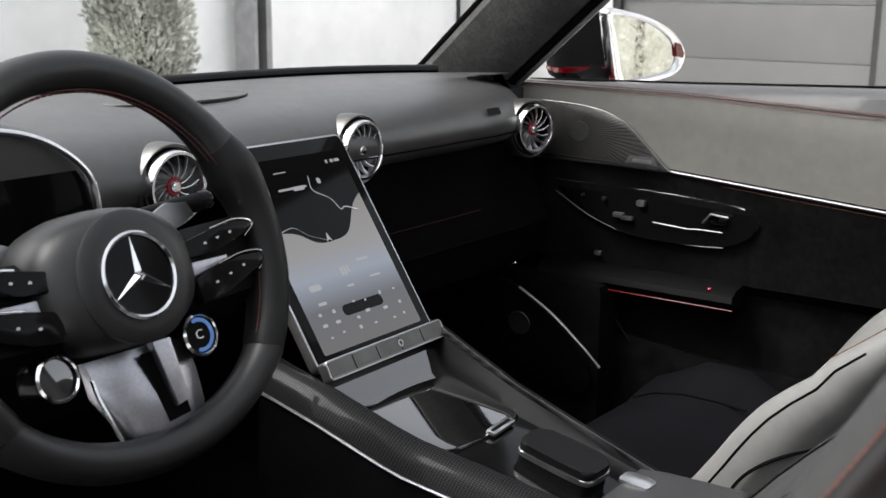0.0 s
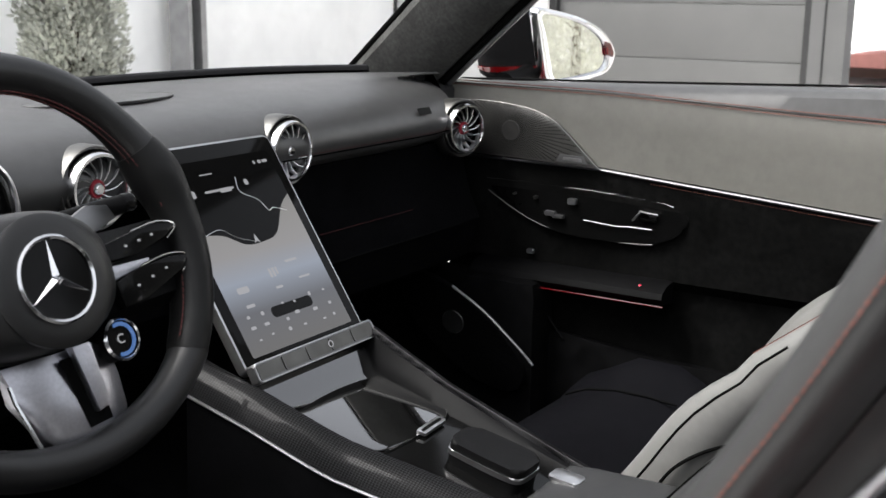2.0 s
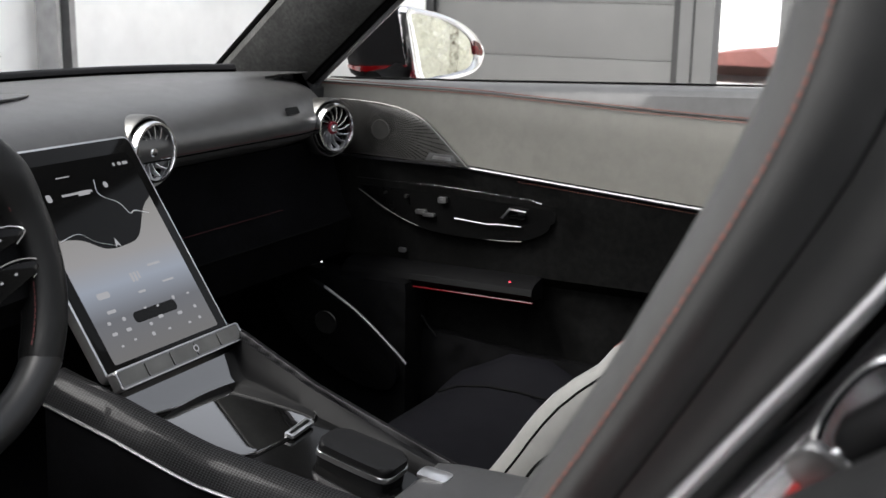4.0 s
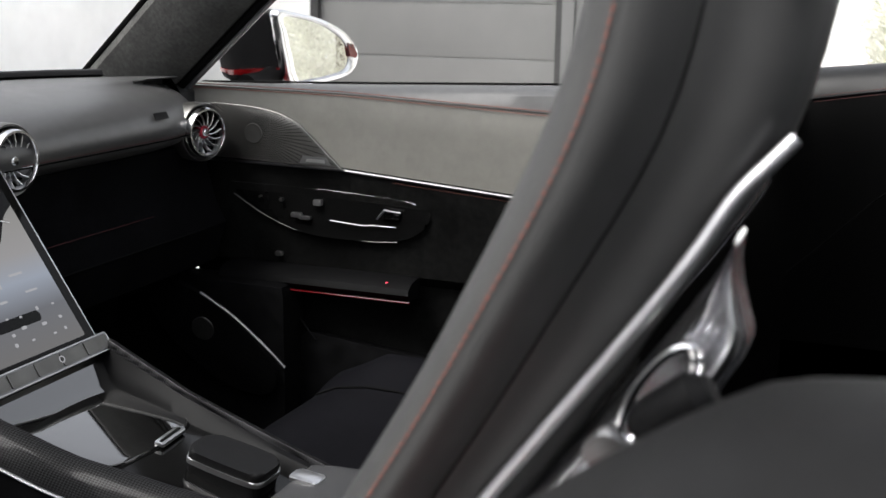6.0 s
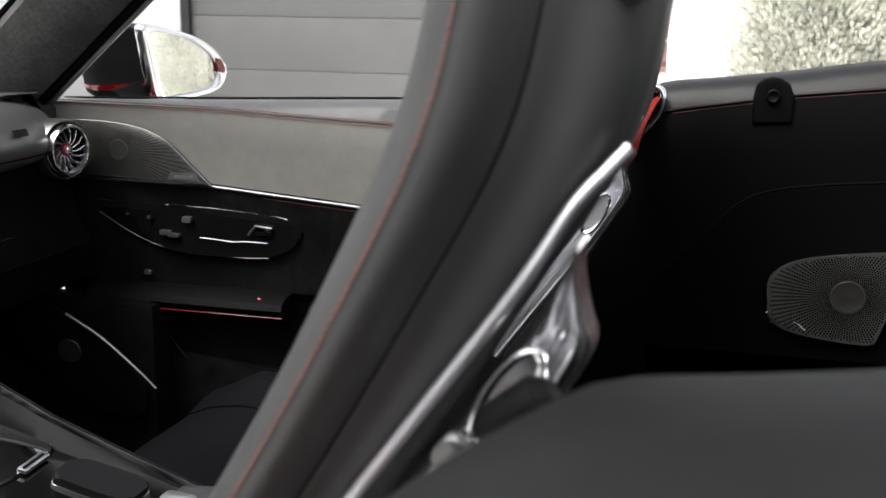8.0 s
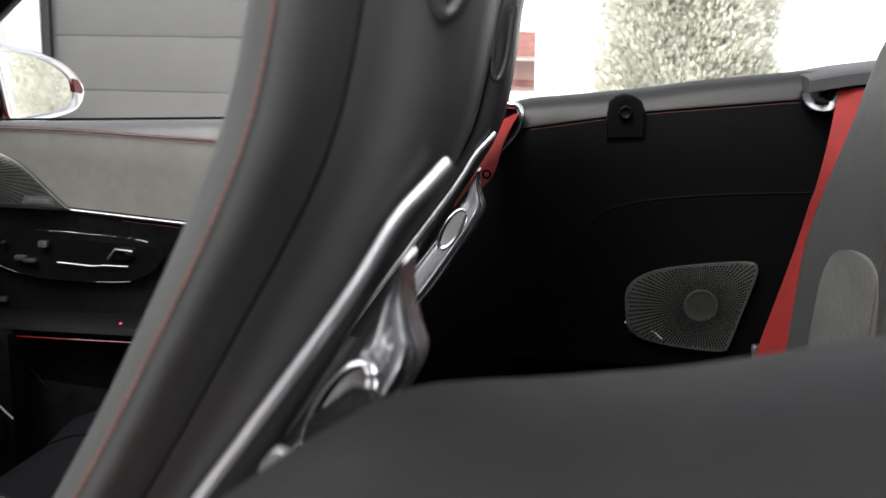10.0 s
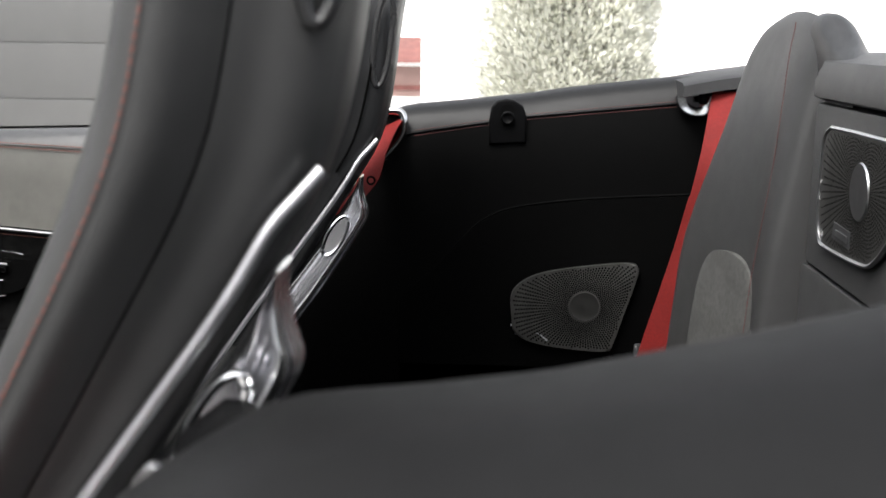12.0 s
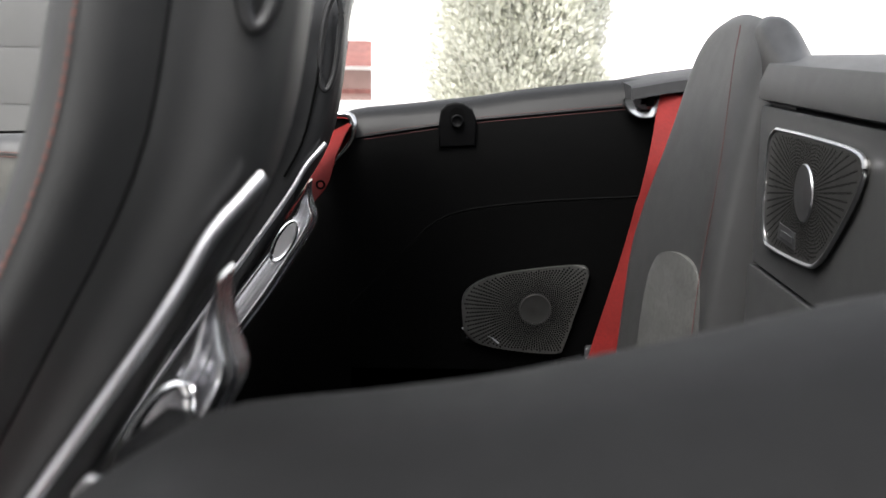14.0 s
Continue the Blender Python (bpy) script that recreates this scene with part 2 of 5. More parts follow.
def box(lo, hi, bevel=0.0):
    return prism([(lo[0], lo[1]), (hi[0], lo[1]), (hi[0], hi[1]), (lo[0], hi[1])], hi[2] - lo[2], Matrix.Translation((0, 0, lo[2])), bevel)


def stitches(path, spacing=0.0042, length=0.0028, r=0.0005, up=(0, 0, 1)):
    """A row of thread stitches along points."""
    p = np.array([tuple(map(float, q)) for q in path])
    seg = np.linalg.norm(np.diff(p, axis=0), axis=1)
    s = np.concatenate([[0], np.cumsum(seg)])
    at = lambda d: Vector([float(np.interp(d, s, p[:, k])) for k in range(3)])
    verts, faces = [], []
    d = 0.0
    while d + length < s[-1]:
        a, b = at(d), at(d + length)
        t = (b - a).normalized()
        u = t.cross(Vector(up)).normalized() * r
        w = u.cross(t).normalized() * r
        k = len(verts)
        mid = (a + b) / 2 + w * 0.8
        verts += [a - u, a + w, a + u, a - w, mid - u, mid + w, mid + u, mid - w, b - u, b + w, b + u, b - w]
        for o in (0, 4):
            faces += [(k + o + i, k + o + (i + 1) % 4, k + o + 4 + (i + 1) % 4, k + o + 4 + i) for i in range(4)]
        d += spacing
    me = bpy.data.meshes.new("t")
    me.from_pydata(verts, [], faces)
    bm = bmesh.new()
    bm.from_mesh(me)
    bpy.data.meshes.remove(me)
    return bm


def letters(text, size, place, depth=0.0004):
    cu = bpy.data.curves.new("t", "FONT")
    cu.body, cu.size, cu.extrude, cu.align_x, cu.align_y = text, size, depth, "CENTER", "CENTER"
    ob = bpy.data.objects.new("t", cu)
    scene.collection.objects.link(ob)
    me = bpy.data.meshes.new_from_object(ob.evaluated_get(bpy.context.evaluated_depsgraph_get()))
    bpy.data.objects.remove(ob)
    bm = bmesh.new()
    bm.from_mesh(me)
    bm.transform(place)
    return bm


def merged(bms):
    out = bmesh.new()
    for b in bms:
        me = bpy.data.meshes.new("t")
        b.to_mesh(me)
        b.free()
        out.from_mesh(me)
        bpy.data.meshes.remove(me)
    return out


# ---- ground and buildings round the car ----
def slab(name, lo, hi, material, label, category, kind="structure"):
    ob = new(name, finish(name, box(lo, hi), material))
    return tagged(ob, label, category, kind=kind)


slab("ground", (-400, -400, -0.3), (400, 400, 0.0), PAVING, "pale grey paved yard", "ground")
facade = thing("wall_front", "white plastered building wall, overexposed in daylight", "wall", (2, 7.1, 0), kind="structure")
part("plaster", box((-6, 6.95, 0), (9.0, 7.25, 4.2)), PLASTER, facade)
for k, x in enumerate((-2.0, 1.3, 2.9)):
    part("panel_joint", box((x, 6.935, 0), (x + 0.012, 6.95, 4.2)), DARKSTEEL, facade)
column = thing("steel_column", "grey galvanised steel post before a white wall", "column", (5.75, 6.7, 0))
part("flange", box((5.66, 6.6, 0), (5.70, 6.82, 4.0), 0.004), STEEL, column)
part("web", box((5.70, 6.69, 0), (5.80, 6.72, 4.0)), DARKSTEEL, column)
part("flange", box((5.80, 6.6, 0), (5.86, 6.82, 4.0), 0.004), STEEL, column)
side = thing("wall_side", "pale grey clad wall beside a garage door", "wall", (9.15, 6, 0), kind="structure")
part("cladding", box((9.0, 5.12, 0), (9.3, 6.95, 4.2)), PALE, side)
part("corner_joint", box((8.985, 6.9, 0), (9.0, 6.94, 4.2)), DARKSTEEL, side)
part("lintel", box((9.0, 2.2, 2.5), (9.3, 5.12, 4.2)), PALE, side)
garage = thing("garage_door", "closed grey sectional garage door with horizontal joints", "garage door", (9.1, 3.85, 0), kind="structure")
for k in range(5):
    part("panel", box((9.08, 2.66, k * 0.5 + 0.003), (9.13, 5.04, k * 0.5 + 0.497), 0.006), DOORGREY, garage)
part("backing", box((9.11, 2.66, 0.0), (9.16, 5.04, 2.5)), DOORGREY, garage)
part("frame", box((9.02, 5.04, 0), (9.2, 5.12, 2.5)), DARKSTEEL, garage)
part("frame", box((9.02, 2.60, 0), (9.2, 2.66, 2.5)), DARKSTEEL, garage)
jamb = thing("wall_pier", "grey pier between garage door and glazed door", "wall", (9.1, 2.4, 0), kind="structure")
part("pier", box((9.0, 2.30, 0), (9.25, 2.60, 4.2)), JAMB, jamb)
part("joint", box((8.99, 2.47, 0), (9.0, 2.485, 4.2)), DARKSTEEL, jamb)
part("pier", box((9.0, 1.30, 0), (9.25, 1.74, 4.2)), JAMB, jamb)
far = thing("wall_far", "white wall seen through an opening", "wall", (18, 4, 0), kind="structure")
part("plaster", box((24, 1.0, 0), (24.3, 12, 5.0)), PLASTER, far)
barn = thing("low_outbuilding", "low outbuilding with rust-red sloping roof, far off", "outbuilding", (15.4, 3.3, 0))
part("wall", box((15.0, 2.6, 0), (16.4, 4.2, 0.22)), BRICKY, barn)
part("roof", prism([(-0.75, 0), (0.75, 0), (0.45, 0.20), (-0.1, 0.14)], 1.5, axes((15.0, 3.3, 0.22), (0, -1, 0), (0, 0, 1)), 0.01), TILE, barn)
court = thing("wall_court", "bright white rendered wall behind a shrub", "wall", (9.2, -4, 0), kind="structure")
part("plaster", box((9.2, -12, 0), (9.5, 0.55, 4.0)), PLASTER, court)
# Unseen wall, added to cut low light through the doorway and darken the footwell.
back = thing("unseen_shade_wall", "added unseen dark wall that blocks low light at the doorway", "wall", (-4.6, 0, 0), kind="structure")
part("blocking_slab", box((-4.8, -9, 0), (-4.5, 10, 2.5)), JAMB, back)
shed = thing("low_outbuilding", "low red-roofed outbuilding with pinkish walls, far off", "outbuilding", (20, 2.5, 0))
part("wall", box((20, 0.6, 0), (22, 3.6, 0.55)), BRICKY, shed)
part("roof", prism([(-0.3, 0), (2.3, 0), (1.0, 0.45)], 3.2, axes((20, 3.7, 0.62), (1, 0, 0), (0, 0, 1)), 0.01), TILE, shed)
part("eaves", box((19.85, 0.5, 0.55), (19.95, 3.7, 0.64)), PLASTER, shed)
part("band", box((19.97, 0.6, 0.12), (20.0, 3.6, 0.2)), TILE, shed)


def conifer(name, at, radius, height, leaf, label, count, seed):
    """A columnar evergreen: trunk, limbs and many small flat sprays."""
    rnd = random.Random(seed)
    tree = thing(name, label, "tree", at)
    part("trunk", tube([(at[0], at[1], 0), (at[0] + 0.02, at[1], height * 0.5), (at[0], at[1] + 0.02, height * 0.95)], [0.07, 0.045, 0.01], 8), BARK, tree)
    verts, faces = [], []
    for k in range(14):
        a, z = rnd.uniform(0, 6.28), rnd.uniform(0.2, height * 0.9)
        r = radius * 0.8 * (1 - 0.6 * (z / height) ** 2)
        part("limb", tube([(at[0], at[1], z), (at[0] + r * math.cos(a), at[1] + r * math.sin(a), z + 0.25)], [0.015, 0.004], 5), BARK, tree)
    for k in range(count):
        z = height * rnd.random() ** 1.2
        a = rnd.uniform(0, 6.28)
        lump = 1 + 0.16 * math.sin(a * 5 + z * 7) + 0.13 * noise.noise((math.cos(a) * 2, math.sin(a) * 2, z * 4.5 + seed))
        r = radius * lump * (1 - 0.75 * (z / height) ** 3) * rnd.random() ** 0.38
        p = Vector((at[0] + r * math.cos(a), at[1] + r * math.sin(a), z + 0.05))
        d = Vector((math.cos(a) * rnd.uniform(0.2, 1), math.sin(a) * rnd.uniform(0.2, 1), rnd.uniform(0.1, 1.2))).normalized()
        u = d.cross(Vector((rnd.uniform(-1, 1), rnd.uniform(-1, 1), rnd.uniform(-1, 1)))).normalized()
        s = rnd.uniform(0.011, 0.029)
        i = len(verts)
        verts += [p, p + d * s + u * s * 0.45, p + d * s * 2.1, p + d * s - u * s * 0.45]
        faces.append((i, i + 1, i + 2, i + 3))
    me = bpy.data.meshes.new("crown")
    me.from_pydata(verts, [], faces)
    me.materials.append(leaf)
    me.transform(BASE[tree.name].inverted())
    crown = new("crown", me)
    crown.parent = tree
    return tree


conifer("thuja_shrub", (7.2, -0.63, 0), 0.60, 3.2, LEAFB, "tall pale green columnar conifer before a white wall", 130000, 3)
conifer("thuja_shrub", (4.0, 6.0, 0), 0.31, 3.0, LEAFA, "tall green columnar conifer before a white facade", 42000, 5)
conifer("thuja_shrub", (5.7, -10.0, 0), 0.8, 4.2, LEAFB, "broad green conifer standing behind the car", 70000, 8)


# ---- car floor and body shell ----
shell = thing("car_body_shell", "dark car body floor and sills under black carpet", "car body", (0, 0.2, 0.15), kind="structure")
part("floor_carpet", box((-0.78, -0.75, 0.22), (0.80, 1.25, 0.27)), CARPET, shell)
part("firewall", box((-0.80, 1.15, 0.22), (0.80, 1.25, 0.90)), CARPET, shell)
part("side_sill", box((-0.90, -0.1, 0.2), (-0.72, 1.2, 0.42), 0.02), PLASTIC, shell)
part("rear_bulkhead", box((-0.80, -0.80, 0.22), (0.80, -0.60, 1.0)), CARPET, shell)
part("tunnel", box((-0.15, -0.6, 0.25), (0.15, 1.15, 0.50), 0.03), CARPET, shell)
for x in (-0.82, 0.82):
    for y in (-0.9, 1.5):
        part("wheel_arch", box((x - 0.1, y - 0.3, 0.0), (x + 0.1, y + 0.3, 0.6), 0.05), PLASTIC, shell)


# ---- dashboard ----
def far_edge(x):
    return 1.245 - 1.1 * x ** 4


dash = thing("dashboard", "black leather dashboard with red stitching and rounded top", "dashboard", (0, 1.0, 0.8))


def dash_ring(x):
    f = far_edge(x)
    e = max(0.0, abs(x) - 0.5)
    y0 = 0.925 + 1.6 * e * e
    k = [(y0 + 0.035, 0.842), (y0 + 0.006, 0.854), (y0 - 0.003, 0.867), (y0 - 0.006, 0.885), (y0 + 0.006, 0.908), (y0 + 0.035, 0.93),
         (y0 + 0.085, 0.945), (y0 * 0.5 + f * 0.5, 0.953), (f - 0.02, 0.955), (f, 0.95), (f, 0.80), (y0 + 0.05, 0.80)]
    s = catmull([(x, a, b) for a, b in k[:10]], 4)
    return s + [(x, *k[10]), (x, *k[11])]


part("upper_pad", loft([dash_ring(x) for x in np.linspace(-0.74, 0.665, 46)]), DASHL, dash)
part("stitching", stitches([(x, 0.919 + 1.6 * max(0, x - 0.5) ** 2, 0.8685) for x in np.linspace(0.18, 0.6, 40)]), REDTHREAD, dash, "red seam thread")
part("seam", tube([(x, 0.9205 + 1.6 * max(0, x - 0.5) ** 2, 0.865) for x in np.linspace(0.15, 0.6, 30)], 0.0012, 6), HOLE, dash)
cowl = [(x, far_edge(x) + 0.006, 0.959) for x in np.linspace(-0.72, 0.60, 40)]
part("windscreen_gasket", tube(cowl, 0.0085, 8, 2.2), PLASTIC, dash)
# Shade under the dash pad sits in the suede colour.
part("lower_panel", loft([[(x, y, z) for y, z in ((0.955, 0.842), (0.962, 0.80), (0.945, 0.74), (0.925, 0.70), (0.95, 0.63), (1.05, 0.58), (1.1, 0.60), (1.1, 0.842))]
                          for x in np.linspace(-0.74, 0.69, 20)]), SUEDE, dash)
part("lower_stitching", stitches([(x, 0.94, 0.742) for x in np.linspace(0.14, 0.5, 20)], 0.005), REDTHREAD, dash)
part("glovebox_gap", tube([(x, 0.922, 0.70) for x in np.linspace(0.14, 0.62, 12)], 0.0015, 6), HOLE, dash)
part("glovebox_handle", box((0.20, 0.915, 0.70), (0.235, 0.922, 0.704)), SATIN, dash, "small bright release")
part("airbag_mark", prism(rounded(0.036, 0.012, 0.002), 0.0006, axes((0.505, 0.9235, 0.905), (1, 0, 0), (0, 0.45, 0.9))), PLASTIC, dash)
# speaker oval on the top
oval = [(0.045 * math.cos(a), 0.03 * math.sin(a)) for a in np.linspace(0, 6.283, 40)[:-1]]
part("top_grille", prism([(2.6 * a, 1.55 * b) for a, b in oval], 0.003, axes((-0.02, 1.08, 0.9505), (1, 0.0, 0), (0, 1, 0)), 0.001), DASHL, dash)
part("top_grille_rim", tube([(-0.02 + 0.118 * math.cos(a), 1.08 + 0.047 * math.sin(a), 0.9528) for a in np.linspace(0, 6.283, 60)], 0.0012, 6), DASHL, dash)


def vent(at, ang, label, tilt=6):
    """A round turbine vent: sleeve, two rings, twelve curved blades, red-based hub."""
    c = Vector((math.sin(radians(ang)), -math.cos(radians(ang)), math.sin(radians(tilt))))
    pl = axes(at, Vector((0, 0, 1)).cross(c), (0, 0, 1))
    v = thing("air_vent", label, "air vent", at, pl.to_3x3(), "dashboard vents")
    I = Matrix.Identity(4)
    part("sleeve", lathe([(0.030, -0.07), (0.046, -0.06), (0.0500, -0.02), (0.0500, 0.002), (0.0485, 0.005), (0.0455, 0.003), (0.0430, -0.012)], I, 48), GRILLEDOOR, v, local=True)
    part("outer_ring", lathe([(0.0425, -0.014), (0.0425, 0.012), (0.0405, 0.0165), (0.0375, 0.0165), (0.0355, 0.012), (0.0355, -0.022)], I, 48), CHROME, v, local=True)
    part("duct", lathe([(0.0355, 0.0), (0.0355, -0.03), (0.0005, -0.031)], I, 32), HOLE, v, local=True)
    for k in range(14):
        a = 2 * math.pi * k / 14
        path = [(r * math.cos(a + 0.55 * (r - 0.01) / 0.026), r * math.sin(a + 0.55 * (r - 0.01) / 0.026), 0.002 + 0.004 * (r / 0.036)) for r in (0.008, 0.016, 0.025, 0.0352)]
        part("blade", ribbon(path, (-math.sin(a) * 0.5, math.cos(a) * 0.5, 1), [0.006, 0.007, 0.008, 0.009], 0.0011), SATIN, v, local=True)
    part("hub_ring", lathe([(0.0112, -0.006), (0.0112, 0.006), (0.0098, 0.008), (0.007, 0.008)], I, 24), REDANO, v, "red metal hub ring", local=True)
    part("hub", lathe([(0.0075, 0.0), (0.0072, 0.010), (0.005, 0.013), (0.0, 0.0135)], I, 24), CHROME, v, local=True)
    return v


vent((-0.172, 0.925, 0.873), 0, "round silver turbine air vent behind the steering wheel")
vent((0.168, 0.930, 0.878), 0, "round silver turbine air vent beside the display")
vent((0.627, 0.928, 0.866), -14, "round silver turbine air vent next to the door")

# ---- instrument display ----
binn = thing("instrument_display", "black driver display under a leather hood with silver edge", "display", (-0.44, 0.88, 0.86))
edge = catmull([(-0.57, 0.80), (-0.575, 0.90), (-0.545, 0.957), (-0.47, 0.967), (-0.395, 0.957), (-0.342, 0.925), (-0.326, 0.885), (-0.332, 0.80)], 8)
part("screen", prism(edge, 0.004, axes((0, 0.764, 0), (1, 0, 0), (0, 0.12, 1)), 0), GLASSY, binn)
part("rim", tube([(a, 0.750 + 0.12 * b, b) for a, b in edge], 0.0032, 8), SATIN, binn, "thin silver edge")
part("hood", loft([[(-0.45 + (a + 0.45) * s, y + 0.0, 0.86 + (b - 0.86) * s) for a, b in edge] for y, s in ((0.870, 1.01), (0.880, 1.06), (0.93, 1.10), (1.02, 1.04), (1.08, 0.85))]), DASHL, binn)

# ---- steering wheel ----
TW = radians(19.7)
WU = Matrix(((1, 0, 0), (0, math.sin(TW), -math.cos(TW)), (0, math.cos(TW), math.sin(TW))))
wheel = thing("steering_wheel", "flat-bottomed black leather steering wheel with silver spokes", "steering wheel", (-0.446, 0.683, 0.865), WU)


def rim_at(a):
    x, y = 0.172 * math.cos(a), 0.172 * math.sin(a)
    if y < -0.10:
        y = -0.10 - (abs(y) - 0.10) * 0.83
        x *= 1.02
    return x, y


def rim_bm(a0, a1, n, grow=1.0):
    pts, rad = [], []
    for a in np.linspace(a0, a1, n):
        x, y = rim_at(a)
        pts.append((x, y, 0.0))
        side = max(0.0, math.cos(a) ** 2 - 0.45)
        thumb = sum(math.exp(-((math.degrees(a) - k) / 9) ** 2) for k in (22, 158))
        rad.append(grow * (0.0185 + 0.006 * side + 0.005 * thumb))
    return tube(pts, rad, 18, 0.92, up=(0, 0, 1))


part("rim_grip", rim_bm(radians(-38), radians(32), 26, 1.03), ROLL, wheel, local=True)
part("rim_grip", rim_bm(radians(148), radians(218), 26, 1.03), ROLL, wheel, local=True)
part("rim_top", rim_bm(radians(31), radians(149), 40), WHEELL, wheel, "smooth black leather", local=True)
part("rim_bottom", rim_bm(radians(217), radians(323), 36), WHEELL, wheel, "smooth black leather", local=True)
inner = [(0.1525 * math.cos(a), 0.1525 * math.sin(a), 0.010) for a in np.linspace(radians(12), radians(168), 80)]
part("stitching", stitches(inner, 0.006, 0.0045, 0.0007), REDTHREAD, wheel, "red cross stitching", local=True)
inner = [(0.152 * math.cos(a), 0.152 * math.sin(a), 0.004) for a in np.linspace(radians(12), radians(168), 80)]
part("stitching", stitches(inner, 0.006, 0.0045, 0.0007), REDTHREAD, wheel, local=True)
inner = [(0.153 * math.cos(a), 0.153 * math.sin(a), 0.010) for a in np.linspace(radians(-35), radians(-12), 20)]
part("stitching", stitches(inner, 0.006, 0.0045, 0.0007), REDTHREAD, wheel, local=True)


def pad_ring(s, h, dy=0.0):
    out = []
    for a in np.linspace(0, 2 * math.pi, 49)[:-1]:
        ca, sa = math.cos(a), math.sin(a)
        e = (abs(ca) ** 2.5 + abs(sa) ** 2.5) ** (-1 / 2.5)
        out.append(((0.082 if ca > 0 else 0.090) * s * e * ca, (0.064 if sa > 0 else 0.060) * s * e * sa - 0.010 + dy, h))
    return out


part("airbag_cover", loft([pad_ring(s, h) for s, h in ((0.88, -0.05), (0.98, -0.038), (1.0, -0.025), (0.985, -0.010), (0.94, 0.004), (0.86, 0.015), (0.75, 0.022), (0.6, 0.0265), (0.4, 0.029), (0.1, 0.0295))]), AIRBAG, wheel, local=True)
E0 = Matrix.Translation((0.0, -0.0115, 0.0015))
part("emblem_seat", lathe([(0.056, 0.019), (0.0565, 0.0245), (0.054, 0.0265), (0.044, 0.0285), (0.0, 0.029)], E0, 48), WHEELL, wheel, local=True)
emb = part("emblem", lathe([(0.0375, 0.027), (0.0375, 0.031), (0.0355, 0.0325), (0.0335, 0.031), (0.0335, 0.028)], E0, 48), CHROME, wheel, "bright ring with three slim arms", local=True)
part("emblem_ground", lathe([(0.034, 0.027), (0.034, 0.0292), (0.0, 0.0296)], E0, 40), PAD, emb, local=True)
for k in range(3):
    a = radians(90 + 120 * k)
    d, u = Vector((math.cos(a), math.sin(a), 0)), Vector((-math.sin(a), math.cos(a), 0))
    o = Vector((0, -0.0115, 0.031))
    bm = bmesh.new()
    v = [bm.verts.new(q) for q in (o + d * 0.034, o + u * 0.0038 + d * 0.003, o - d * 0.0005, o - u * 0.0038 + d * 0.003)]
    t = bm.verts.new(o + Vector((0, 0, 0.0042)) + d * 0.003)
    for i in range(4):
        bm.faces.new((v[i], v[(i + 1) % 4], t))
    part("arm", bm, CHROME, emb, local=True, smooth=10)

